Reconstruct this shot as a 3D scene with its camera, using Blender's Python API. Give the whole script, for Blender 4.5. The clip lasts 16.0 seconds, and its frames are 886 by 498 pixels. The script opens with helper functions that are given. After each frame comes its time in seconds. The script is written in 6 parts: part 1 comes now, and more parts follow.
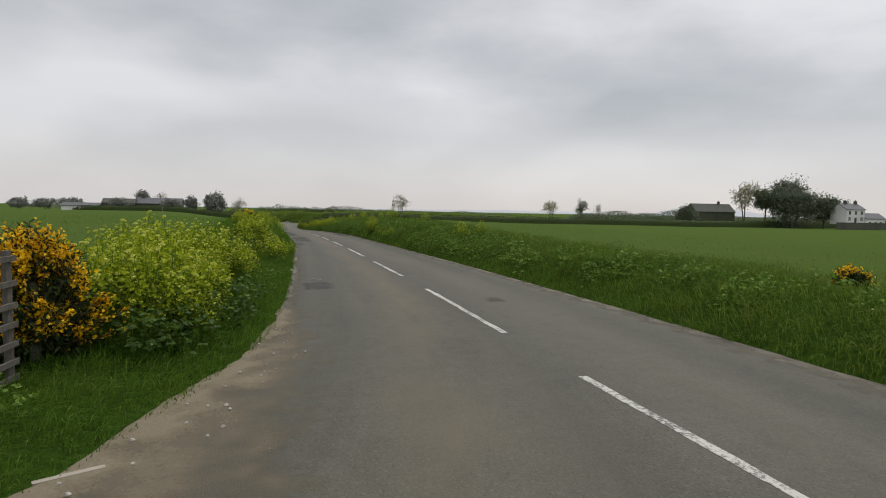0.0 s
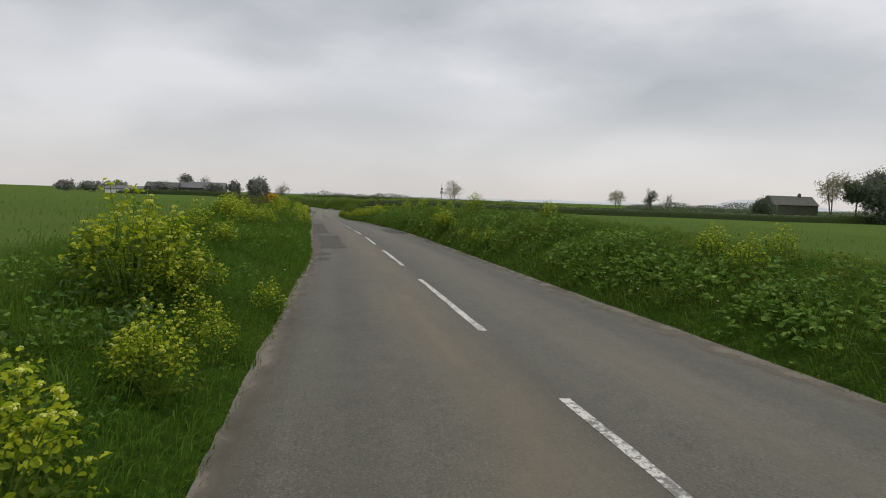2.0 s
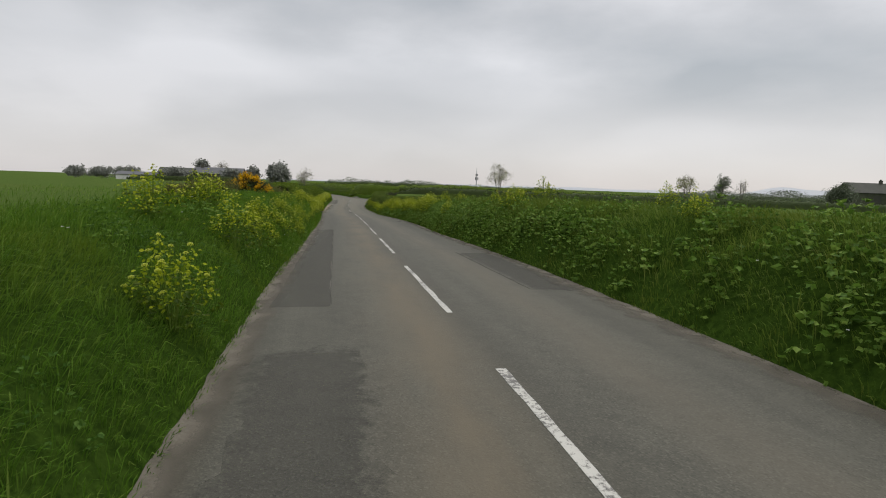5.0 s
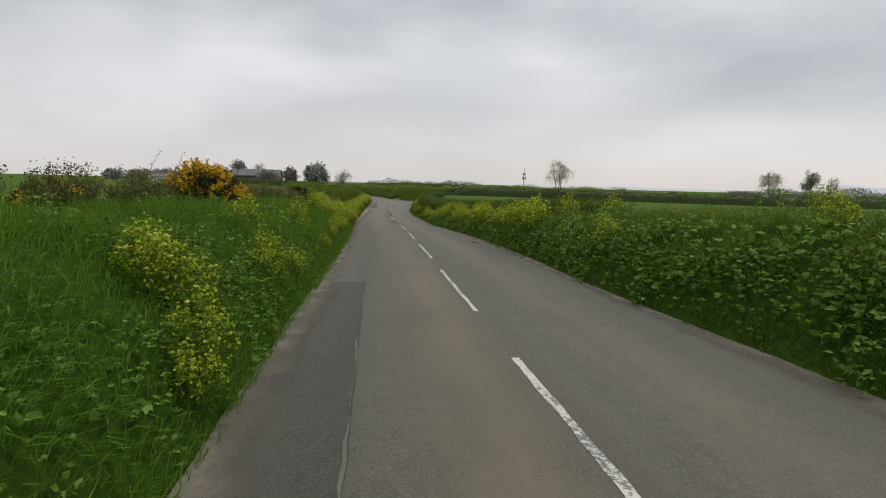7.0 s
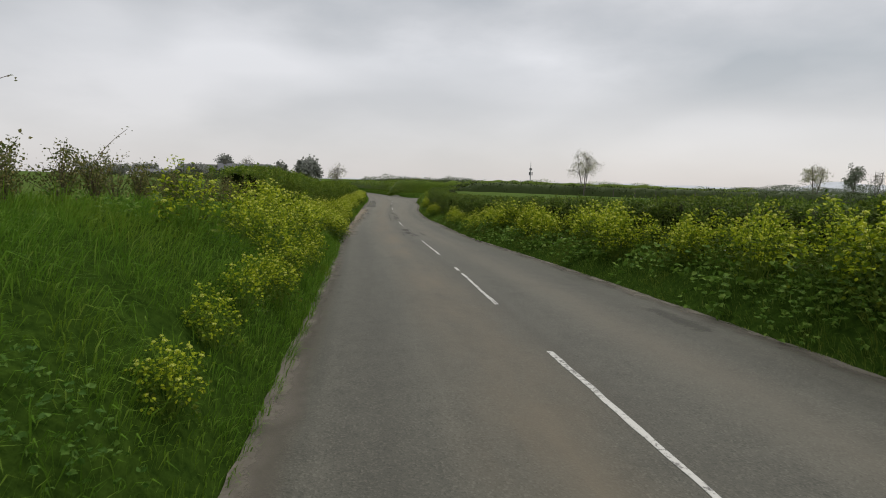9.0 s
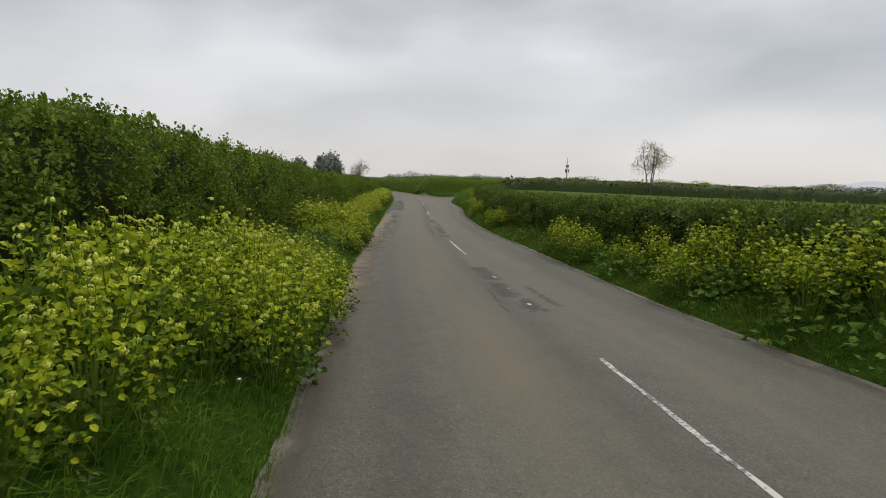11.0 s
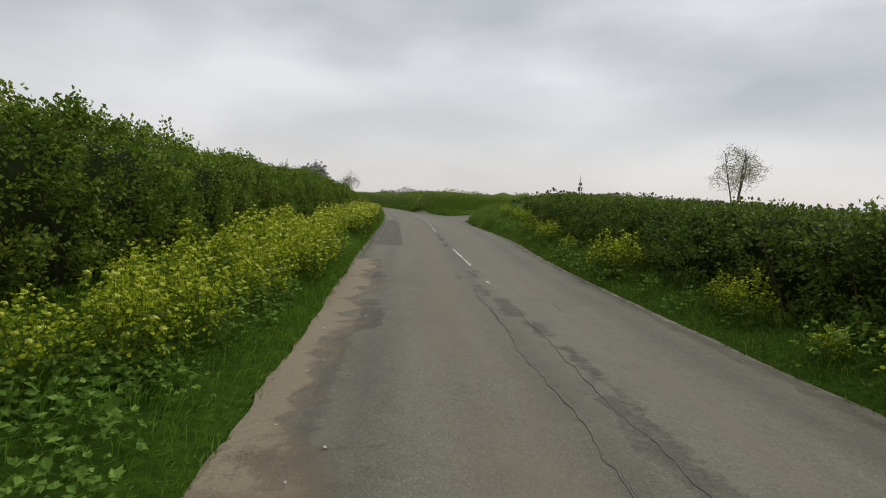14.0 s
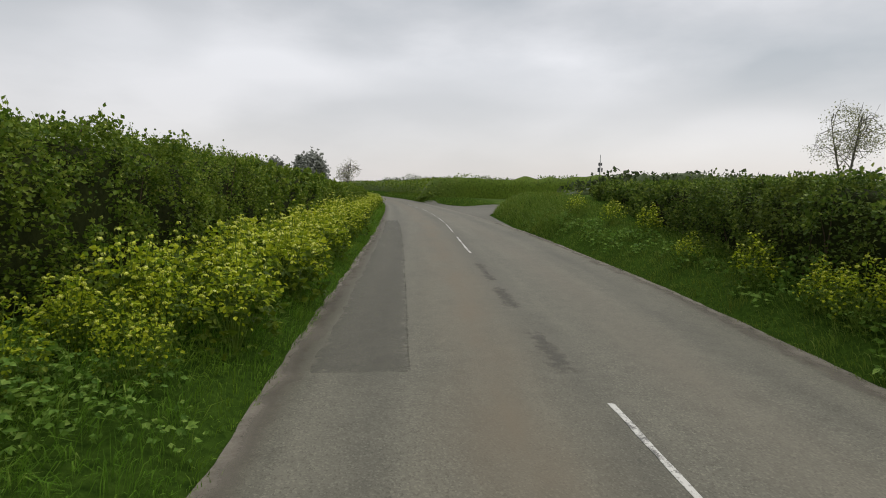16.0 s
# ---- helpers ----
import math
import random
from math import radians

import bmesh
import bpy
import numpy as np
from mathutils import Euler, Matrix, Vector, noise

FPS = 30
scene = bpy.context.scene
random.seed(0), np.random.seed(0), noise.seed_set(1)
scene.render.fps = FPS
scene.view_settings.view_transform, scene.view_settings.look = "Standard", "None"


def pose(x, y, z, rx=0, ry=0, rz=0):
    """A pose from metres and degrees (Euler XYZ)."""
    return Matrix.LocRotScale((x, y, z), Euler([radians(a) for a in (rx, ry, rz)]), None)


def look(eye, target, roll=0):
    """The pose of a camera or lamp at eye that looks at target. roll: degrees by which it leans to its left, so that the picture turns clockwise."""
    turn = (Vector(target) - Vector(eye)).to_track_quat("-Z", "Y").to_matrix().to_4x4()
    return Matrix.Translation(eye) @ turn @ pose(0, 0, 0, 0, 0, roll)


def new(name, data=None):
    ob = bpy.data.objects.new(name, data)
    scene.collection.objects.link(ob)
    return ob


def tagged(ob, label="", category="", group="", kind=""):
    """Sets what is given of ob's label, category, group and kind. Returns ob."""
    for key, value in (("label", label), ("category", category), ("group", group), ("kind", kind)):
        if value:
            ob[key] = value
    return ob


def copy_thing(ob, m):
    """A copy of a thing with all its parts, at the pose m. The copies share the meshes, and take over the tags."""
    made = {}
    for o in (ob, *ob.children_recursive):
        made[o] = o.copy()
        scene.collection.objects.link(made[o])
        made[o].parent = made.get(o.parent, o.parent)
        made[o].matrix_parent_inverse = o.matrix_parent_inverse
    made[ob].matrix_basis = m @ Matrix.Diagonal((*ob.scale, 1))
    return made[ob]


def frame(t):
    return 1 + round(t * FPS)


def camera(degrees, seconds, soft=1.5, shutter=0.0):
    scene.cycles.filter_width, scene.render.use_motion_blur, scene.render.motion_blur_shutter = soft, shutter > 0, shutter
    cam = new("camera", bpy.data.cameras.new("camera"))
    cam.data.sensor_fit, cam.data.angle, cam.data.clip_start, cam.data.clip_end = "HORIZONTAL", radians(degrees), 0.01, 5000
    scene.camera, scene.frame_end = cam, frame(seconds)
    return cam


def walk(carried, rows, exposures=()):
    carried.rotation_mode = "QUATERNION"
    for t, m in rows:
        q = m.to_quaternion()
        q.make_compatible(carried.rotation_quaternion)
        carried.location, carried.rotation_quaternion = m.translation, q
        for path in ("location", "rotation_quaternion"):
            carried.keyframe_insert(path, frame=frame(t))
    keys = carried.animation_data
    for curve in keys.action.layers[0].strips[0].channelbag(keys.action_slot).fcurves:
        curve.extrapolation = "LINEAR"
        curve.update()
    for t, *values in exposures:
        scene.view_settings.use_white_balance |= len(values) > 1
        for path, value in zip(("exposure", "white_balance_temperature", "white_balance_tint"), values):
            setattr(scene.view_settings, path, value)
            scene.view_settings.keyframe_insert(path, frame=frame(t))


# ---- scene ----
PATH = [
    (0, (0.709, 4.636, 2.512), (3.311, 14.268, 1.842), 1.10),
    (0.5, (0.931, 7.819, 2.463), (3.408, 17.484, 1.786), 1.12),
    (1, (1.157, 11.022, 2.433), (3.455, 20.728, 1.729), 1.52),
    (1.5, (1.374, 14.195, 2.402), (3.400, 23.954, 1.580), 1.92),
    (2, (1.452, 17.328, 2.388), (3.309, 27.114, 1.499), 1.94),
    (2.5, (1.515, 20.347, 2.332), (3.024, 30.194, 1.463), 2.25),
    (3, (1.531, 23.475, 2.294), (3.007, 33.336, 1.522), 1.96),
    (3.5, (1.555, 26.502, 2.257), (3.040, 36.359, 1.451), 1.79),
    (6, (1.403, 41.205, 2.082), (2.581, 51.052, 0.794), 2.33),
    (6.5, (1.195, 44.093, 2.042), (1.941, 53.978, 0.725), 1.97),
    (7, (1.063, 47.015, 2.000), (1.795, 56.924, 0.867), 1.51),
    (7.5, (0.910, 50.036, 1.925), (1.653, 59.935, 0.722), 1.25),
    (8, (0.734, 53.007, 1.843), (1.518, 62.896, 0.581), 1.24),
    (8.5, (0.551, 55.998, 1.744), (1.341, 65.880, 0.434), 1.72),
    (9, (0.274, 59.108, 1.637), (1.078, 69.005, 0.451), 1.49),
    (11.5, (-0.676, 74.211, 1.260), (-0.356, 84.131, 0.033), 1.91),
    (12, (-0.821, 77.297, 1.169), (-0.453, 87.230, 0.074), 2.58),
    (12.5, (-0.955, 80.353, 1.072), (-0.568, 90.307, 0.197), 2.66),
    (13, (-1.085, 83.445, 0.998), (-0.642, 93.403, 0.197), 2.52),
    (13.5, (-1.179, 86.362, 0.878), (-0.669, 96.315, 0.052), 2.52),
    (14, (-1.239, 89.177, 0.794), (-0.712, 99.122, -0.107), 2.77),
    (14.5, (-1.350, 91.873, 0.755), (-1.140, 101.811, -0.341), 2.44),
    (15, (-1.422, 94.564, 0.770), (-1.298, 104.502, -0.333), 1.97),
    (15.5, (-1.428, 97.401, 0.811), (-1.208, 107.334, -0.321), 1.15),
    (16, (-1.454, 100.426, 0.885), (-1.042, 110.351, -0.262), 0.92),
]
cam = camera(76.0, 16.0, soft=1.0, shutter=0.03)
walk(cam, [(t, look(eye, target, roll)) for t, eye, target, roll in PATH],
     exposures=[(0, -0.06), (3.5, -0.05), (6.5, 0.0), (9, 0.0), (12.5, 0.02), (14.5, 0.04), (16, 0.1)])

# ---- world, sun ----
world = bpy.data.worlds.new("overcast_sky")
scene.world = world
world.use_nodes = True


def build_sky(tree):
    n, l = tree.nodes, tree.links
    n.clear()
    out = n.new("ShaderNodeOutputWorld")
    bg = n.new("ShaderNodeBackground")
    bg.inputs["Strength"].default_value = 1.0
    sky = n.new("ShaderNodeTexSky")
    sky.sky_type, sky.sun_disc = "NISHITA", False
    sky.sun_elevation, sky.sun_rotation = radians(48), radians(40)
    co = n.new("ShaderNodeTexCoord")
    sep = n.new("ShaderNodeSeparateXYZ")
    l.new(co.outputs["Generated"], sep.inputs[0])
    def calc(op, a, b):
        x = n.new("ShaderNodeMath")
        x.operation = op
        for k, v in enumerate((a, b)):
            if isinstance(v, bpy.types.NodeSocket):
                l.new(v, x.inputs[k])
            else:
                x.inputs[k].default_value = v
        return x.outputs[0]

    up = n.new("ShaderNodeMath")
    up.operation, up.inputs[1].default_value = "MAXIMUM", 0.0
    l.new(sep.outputs["Z"], up.inputs[0])
    mapping = n.new("ShaderNodeMapping")
    mapping.inputs["Rotation"].default_value = (0, radians(-12), 0)
    mapping.inputs["Scale"].default_value = (1.5, 1.5, 4.0)
    mapping.inputs["Location"].default_value = (3.1, 1.35, 0.4)
    l.new(co.outputs["Generated"], mapping.inputs[0])
    big = n.new("ShaderNodeTexNoise")
    big.inputs["Scale"].default_value, big.inputs["Detail"].default_value = 1.3, 2.0
    big.inputs["Roughness"].default_value, big.inputs["Distortion"].default_value = 0.45, 0.3
    l.new(mapping.outputs[0], big.inputs["Vector"])
    small = n.new("ShaderNodeTexNoise")
    small.inputs["Scale"].default_value, small.inputs["Detail"].default_value = 4.0, 5.0
    small.inputs["Roughness"].default_value = 0.55
    l.new(mapping.outputs[0], small.inputs["Vector"])
    cloud = n.new("ShaderNodeMix")
    cloud.data_type = "FLOAT"
    cloud.inputs[0].default_value = 0.22
    l.new(big.outputs[0], cloud.inputs[2])
    l.new(small.outputs[0], cloud.inputs[3])
    # a long darker bank of cloud that sinks towards the right
    sink = calc("MULTIPLY_ADD", sep.outputs["X"], 0.13)
    sink.node.inputs[2].default_value = -0.215
    off = calc("ADD", sink, up.outputs[0])
    off = calc("ADD", off, calc("MULTIPLY", calc("SUBTRACT", small.outputs[0], 0.5), 0.12))
    dist = calc("MAXIMUM", calc("DIVIDE", off, 0.3), calc("DIVIDE", off, -0.085))
    bell = calc("POWER", 2.718, calc("MULTIPLY", calc("MULTIPLY", dist, dist), -1.0))
    both = calc("ADD", cloud.outputs[0], calc("MULTIPLY_ADD", bell, -0.11))
    both.node.inputs[1].links[0].from_node.inputs[2].default_value = 0.03
    # thinner cloud high on the right
    thin_cloud = n.new("ShaderNodeMapRange")
    for k, w in zip(("From Min", "From Max", "To Min", "To Max"), (0.55, 0.85, 0.0, 0.11)):
        thin_cloud.inputs[k].default_value = w
    l.new(calc("ADD", sep.outputs["X"], up.outputs[0]), thin_cloud.inputs["Value"])
    both = calc("ADD", both, thin_cloud.outputs[0])
    ramp = n.new("ShaderNodeValToRGB")
    e = ramp.color_ramp.elements
    e[0].position, e[0].color = 0.36, (0.40, 0.42, 0.438, 1)
    e[1].position, e[1].color = 0.66, (0.725, 0.72, 0.735, 1)
    mid = ramp.color_ramp.elements.new(0.5)
    mid.color = (0.53, 0.535, 0.548, 1)
    l.new(both, ramp.inputs[0])
    # paler, slightly rosy air above the horizon
    low = n.new("ShaderNodeMapRange")
    low.inputs["From Min"].default_value, low.inputs["From Max"].default_value = 0.0, 0.2
    low.inputs["To Min"].default_value, low.inputs["To Max"].default_value = 0.75, 0.0
    l.new(up.outputs[0], low.inputs["Value"])
    pale = n.new("ShaderNodeMix")
    pale.data_type = "RGBA"
    pale.inputs["B"].default_value = (0.62, 0.59, 0.59, 1)
    l.new(low.outputs[0], pale.inputs["Factor"])
    l.new(ramp.outputs[0], pale.inputs["A"])
    # a brighter zenith, as under any overcast sky
    zen = n.new("ShaderNodeMapRange")
    zen.inputs["From Min"].default_value, zen.inputs["From Max"].default_value = 0.36, 0.9
    zen.inputs["To Min"].default_value, zen.inputs["To Max"].default_value = 1.0, ZENITH
    l.new(up.outputs[0], zen.inputs["Value"])
    scaled = n.new("ShaderNodeVectorMath")
    scaled.operation = "SCALE"
    l.new(pale.outputs["Result"], scaled.inputs[0])
    l.new(zen.outputs[0], scaled.inputs["Scale"])
    thin = n.new("ShaderNodeVectorMath")
    thin.operation = "SCALE"
    thin.inputs["Scale"].default_value = 0.012
    l.new(sky.outputs[0], thin.inputs[0])
    total = n.new("ShaderNodeVectorMath")
    total.operation = "ADD"
    l.new(scaled.outputs[0], total.inputs[0])
    l.new(thin.outputs[0], total.inputs[1])
    l.new(total.outputs[0], bg.inputs["Color"])
    l.new(bg.outputs[0], out.inputs["Surface"])


ZENITH = 2.3
build_sky(world.node_tree)
sun = new("sun", bpy.data.lights.new("sun", "SUN"))
sun.data.energy, sun.data.angle, sun.data.color = 0.9, radians(35), (1.0, 0.96, 0.9)
sun.matrix_world = look((40, 40, 60), (0, 0, 0))


# ---- materials ----
def base_mat(name):
    m = bpy.data.materials.new(name)
    m.use_nodes = True
    n = m.node_tree.nodes
    return m, n, m.node_tree.links, n["Principled BSDF"]


def ramp_node(n, stops):
    r = n.new("ShaderNodeValToRGB")
    els = r.color_ramp.elements
    while len(els) < len(stops):
        els.new(0.5)
    for el, (p, c) in zip(els, stops):
        el.position, el.color = p, (*c, 1)
    return r


def noise_node(n, l, co, scale, detail=4.0, rough=0.55, dims=None):
    t = n.new("ShaderNodeTexNoise")
    t.inputs["Scale"].default_value, t.inputs["Detail"].default_value, t.inputs["Roughness"].default_value = scale, detail, rough
    if dims:
        mp = n.new("ShaderNodeMapping")
        mp.inputs["Scale"].default_value = dims
        l.new(co, mp.inputs[0])
        co = mp.outputs[0]
    l.new(co, t.inputs["Vector"])
    return t


def mix_node(n, l, fac, a, b, mode="MIX"):
    x = n.new("ShaderNodeMix")
    x.data_type, x.blend_type = "RGBA", mode
    for sock, v in (("Factor", fac), ("A", a), ("B", b)):
        if isinstance(v, bpy.types.NodeSocket):
            l.new(v, x.inputs[sock])
        elif isinstance(v, tuple):
            x.inputs[sock].default_value = (*v, 1)
        else:
            x.inputs[sock].default_value = v
    return x.outputs["Result"]


def range_node(n, l, v, a, b, c=0.0, d=1.0):
    x = n.new("ShaderNodeMapRange")
    for k, w in zip(("From Min", "From Max", "To Min", "To Max"), (a, b, c, d)):
        x.inputs[k].default_value = w
    l.new(v, x.inputs["Value"])
    return x.outputs[0]


def bump_node(n, l, h, bsdf, strength, dist):
    b = n.new("ShaderNodeBump")
    b.inputs["Strength"].default_value, b.inputs["Distance"].default_value = strength, dist
    l.new(h, b.inputs["Height"])
    l.new(b.outputs[0], bsdf.inputs["Normal"])


def leaf_mat(name, stops, rough=0.55, thin=0.25, patch=0.0, patch_col=(0.2, 0.2, 0.03), gloss=0.12, old=0.0, old_col=(0.03, 0.05, 0.006), fresh=False):
    """Foliage: each leaf or blade has its own tone; a share of the light comes through."""
    m, n, l, b = base_mat(name)
    geo = n.new("ShaderNodeNewGeometry")
    r = ramp_node(n, stops)
    l.new(geo.outputs["Random Per Island"], r.inputs[0])
    col = r.outputs[0]
    co = n.new("ShaderNodeTexCoord").outputs["Object"]
    if patch:
        t = noise_node(n, l, co, 0.9, 3.0)
        col = mix_node(n, l, range_node(n, l, t.outputs[0], 0.5, 0.72, 0.0, patch), col, patch_col)
    if old:
        t = noise_node(n, l, co, 5.0, 3.0)
        col = mix_node(n, l, range_node(n, l, t.outputs[0], 0.46, 0.62, 0.0, old), col, old_col)
    if fresh:
        # the growth is paler further along the road
        sep = n.new("ShaderNodeSeparateXYZ")
        l.new(co, sep.inputs[0])
        col = mix_node(n, l, range_node(n, l, sep.outputs["Y"], 26.0, 52.0), col, (1.24, 1.25, 1.1), "MULTIPLY")
    l.new(col, b.inputs["Base Color"])
    b.inputs["Roughness"].default_value = rough
    b.inputs["Specular IOR Level"].default_value = gloss
    tr = n.new("ShaderNodeBsdfTranslucent")
    l.new(col, tr.inputs["Color"])
    mx = n.new("ShaderNodeMixShader")
    mx.inputs[0].default_value = thin
    l.new(b.outputs[0], mx.inputs[1])
    l.new(tr.outputs[0], mx.inputs[2])
    l.new(mx.outputs[0], n["Material Output"].inputs["Surface"])
    return m


def plain_mat(name, a, b_col, scale, rough=0.8, bump=0.3, dist=0.01, metal=0.0, dims=None, detail=5.0):
    m, n, l, b = base_mat(name)
    co = n.new("ShaderNodeTexCoord").outputs["Object"]
    t = noise_node(n, l, co, scale, detail, 0.6, dims)
    big = noise_node(n, l, co, scale * 0.11, 3.0)
    col = mix_node(n, l, range_node(n, l, t.outputs[0], 0.3, 0.7), a, b_col)
    col = mix_node(n, l, range_node(n, l, big.outputs[0], 0.35, 0.7, 0.0, 0.5), col, tuple(0.65 * v for v in a))
    l.new(col, b.inputs["Base Color"])
    b.inputs["Roughness"].default_value, b.inputs["Metallic"].default_value = rough, metal
    b.inputs["Specular IOR Level"].default_value = 0.06 if rough > 0.84 else 0.5
    bump_node(n, l, t.outputs[0], b, bump, dist)
    return m


def ground_mat():
    m, n, l, b = base_mat("meadow_ground")
    co = n.new("ShaderNodeTexCoord").outputs["Object"]
    fine = noise_node(n, l, co, 14.0, 6.0, 0.7)
    mid = noise_node(n, l, co, 0.45, 6.0, 0.65)
    wide = noise_node(n, l, co, 0.035, 3.0)
    col = ramp_node(n, [(0.3, (0.042, 0.068, 0.017)), (0.52, (0.072, 0.108, 0.026)), (0.75, (0.108, 0.148, 0.040))])
    l.new(fine.outputs[0], col.inputs[0])
    c = mix_node(n, l, range_node(n, l, mid.outputs[0], 0.45, 0.75, 0.0, 0.55), col.outputs[0], (0.092, 0.120, 0.034))
    c = mix_node(n, l, range_node(n, l, wide.outputs[0], 0.4, 0.65, 0.0, 0.6), c, (0.062, 0.104, 0.025))
    # thatch, moss and soil of the banks, darkened for shade under long grass (u is the distance from the road)
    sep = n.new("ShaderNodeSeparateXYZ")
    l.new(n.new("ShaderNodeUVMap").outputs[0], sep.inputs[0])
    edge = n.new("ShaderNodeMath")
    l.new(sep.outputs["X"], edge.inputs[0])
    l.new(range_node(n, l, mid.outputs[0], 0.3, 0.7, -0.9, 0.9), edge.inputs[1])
    shaded_soil = mix_node(n, l, range_node(n, l, fine.outputs[0], 0.35, 0.7), (0.016, 0.034, 0.005), (0.048, 0.088, 0.012))
    c = mix_node(n, l, range_node(n, l, edge.outputs[0], 2.6, 4.6), shaded_soil, c)
    l.new(c, b.inputs["Base Color"])
    b.inputs["Roughness"].default_value = 1.0
    b.inputs["Specular IOR Level"].default_value = 0.0
    bump_node(n, l, fine.outputs[0], b, 0.9, 0.05)
    return m


def asphalt_mat(name, dark, light, dirt=0.6, grain=1.0, patch=False, cover=0.4):
    """Worn road surface: aggregate grain, long streaks along the road, dusty brown margins (u runs across the road).
    On a patch u is the distance from its rim, where it crumbles away."""
    m, n, l, b = base_mat(name)
    co = n.new("ShaderNodeTexCoord").outputs["Object"]
    uv = n.new("ShaderNodeUVMap").outputs[0]
    agg = n.new("ShaderNodeTexVoronoi")
    agg.inputs["Scale"].default_value = 95.0
    l.new(co, agg.inputs["Vector"])
    grit = noise_node(n, l, co, 60.0, 5.0, 0.7)
    blot = noise_node(n, l, co, 0.7, 5.0, 0.6)
    streak = noise_node(n, l, co, 1.0, 4.0, 0.55, (2.4, 0.10, 1.0)) if patch else noise_node(n, l, uv, 1.0, 4.0, 0.55, (11.0, 0.10, 1.0))
    c = mix_node(n, l, range_node(n, l, grit.outputs[0], 0.3, 0.72), dark, light)
    c = mix_node(n, l, range_node(n, l, streak.outputs[0], 0.42, 0.66, 0.0, 0.55), c, tuple(1.22 * v for v in light))
    c = mix_node(n, l, range_node(n, l, blot.outputs[0], 0.48, 0.7, 0.0, 0.45), c, dark)
    mott = noise_node(n, l, co, 5.0, 6.0, 0.7)
    c = mix_node(n, l, range_node(n, l, mott.outputs[0], 0.35, 0.7, 0.0, 0.5), c, tuple(1.3 * v for v in light))
    fleck = n.new("ShaderNodeSeparateXYZ")
    l.new(agg.outputs["Color"], fleck.inputs[0])
    c = mix_node(n, l, range_node(n, l, fleck.outputs["X"], 0.7, 1.0, 0.0, 0.45), c, tuple(1.9 * v for v in light))
    c = mix_node(n, l, range_node(n, l, fleck.outputs["Y"], 0.7, 1.0, 0.0, 0.5), c, tuple(0.6 * v for v in dark))
    # the stretch past the field is older and paler
    sep0 = n.new("ShaderNodeSeparateXYZ")
    l.new(co, sep0.inputs[0])
    c = mix_node(n, l, range_node(n, l, sep0.outputs["Y"], 66.0, 98.0, 0.0, 1.0), c, (1.44, 1.42, 1.37), "MULTIPLY")
    if dirt:
        sep = n.new("ShaderNodeSeparateXYZ")
        l.new(uv, sep.inputs[0])
        mud = noise_node(n, l, uv, 1.0, 5.0, 0.6, (6.0, 0.35, 1.0))
        for a0, a1 in ((0.055, 0.0), (0.95, 1.0)):
            e = range_node(n, l, sep.outputs["X"], a0, a1)
            f = n.new("ShaderNodeMath")
            f.operation = "MULTIPLY"
            l.new(e, f.inputs[0])
            l.new(range_node(n, l, mud.outputs[0], 0.25, 0.6, 0.2, 1.0), f.inputs[1])
            c = mix_node(n, l, f.outputs[0], c, (0.120, 0.102, 0.074))
        # the brown film between the wheel paths of the left lane
        away = n.new("ShaderNodeMath")
        away.operation, away.inputs[1].default_value = "SUBTRACT", 0.36
        l.new(sep.outputs["X"], away.inputs[0])
        size = n.new("ShaderNodeMath")
        size.operation = "ABSOLUTE"
        l.new(away.outputs[0], size.inputs[0])
        f = n.new("ShaderNodeMath")
        f.operation = "MULTIPLY"
        l.new(range_node(n, l, size.outputs[0], 0.15, 0.0), f.inputs[0])
        l.new(range_node(n, l, mud.outputs[0], 0.3, 0.65, 0.0, dirt), f.inputs[1])
        c = mix_node(n, l, f.outputs[0], c, (0.118, 0.098, 0.066))
        # a fainter one in the other lane, and the darker, polished strip beside the centre line
        for mid_u, half_u, share, tone in ((0.70, 0.11, dirt * 0.6, (0.118, 0.102, 0.074)), (0.49, 0.07, 0.5, dark), (0.16, 0.07, 0.4, dark), (0.86, 0.07, 0.45, dark)):
            away = n.new("ShaderNodeMath")
            away.operation, away.inputs[1].default_value = "SUBTRACT", mid_u
            l.new(sep.outputs["X"], away.inputs[0])
            size = n.new("ShaderNodeMath")
            size.operation = "ABSOLUTE"
            l.new(away.outputs[0], size.inputs[0])
            f = n.new("ShaderNodeMath")
            f.operation = "MULTIPLY"
            l.new(range_node(n, l, size.outputs[0], half_u, 0.0), f.inputs[0])
            l.new(range_node(n, l, mud.outputs[0], 0.3, 0.65, share * 0.3, share), f.inputs[1])
            c = mix_node(n, l, f.outputs[0], c, tone)
    if patch:
        rim = n.new("ShaderNodeSeparateXYZ")
        l.new(uv, rim.inputs[0])
        crumble = noise_node(n, l, co, 9.0, 5.0, 0.65)
        add = n.new("ShaderNodeMath")
        l.new(rim.outputs["X"], add.inputs[0])
        l.new(range_node(n, l, crumble.outputs[0], 0.3, 0.7, -0.09, 0.05), add.inputs[1])
        l.new(range_node(n, l, add.outputs[0], 0.0, 0.09, 0.0, cover), b.inputs["Alpha"])
    l.new(c, b.inputs["Base Color"])
    b.inputs["Roughness"].default_value = 0.82
    b.inputs["Specular IOR Level"].default_value = 0.3
    h = mix_node(n, l, 0.5, grit.outputs[0], agg.outputs["Distance"])
    bump_node(n, l, h, b, 0.5 * grain, 0.006)
    return m


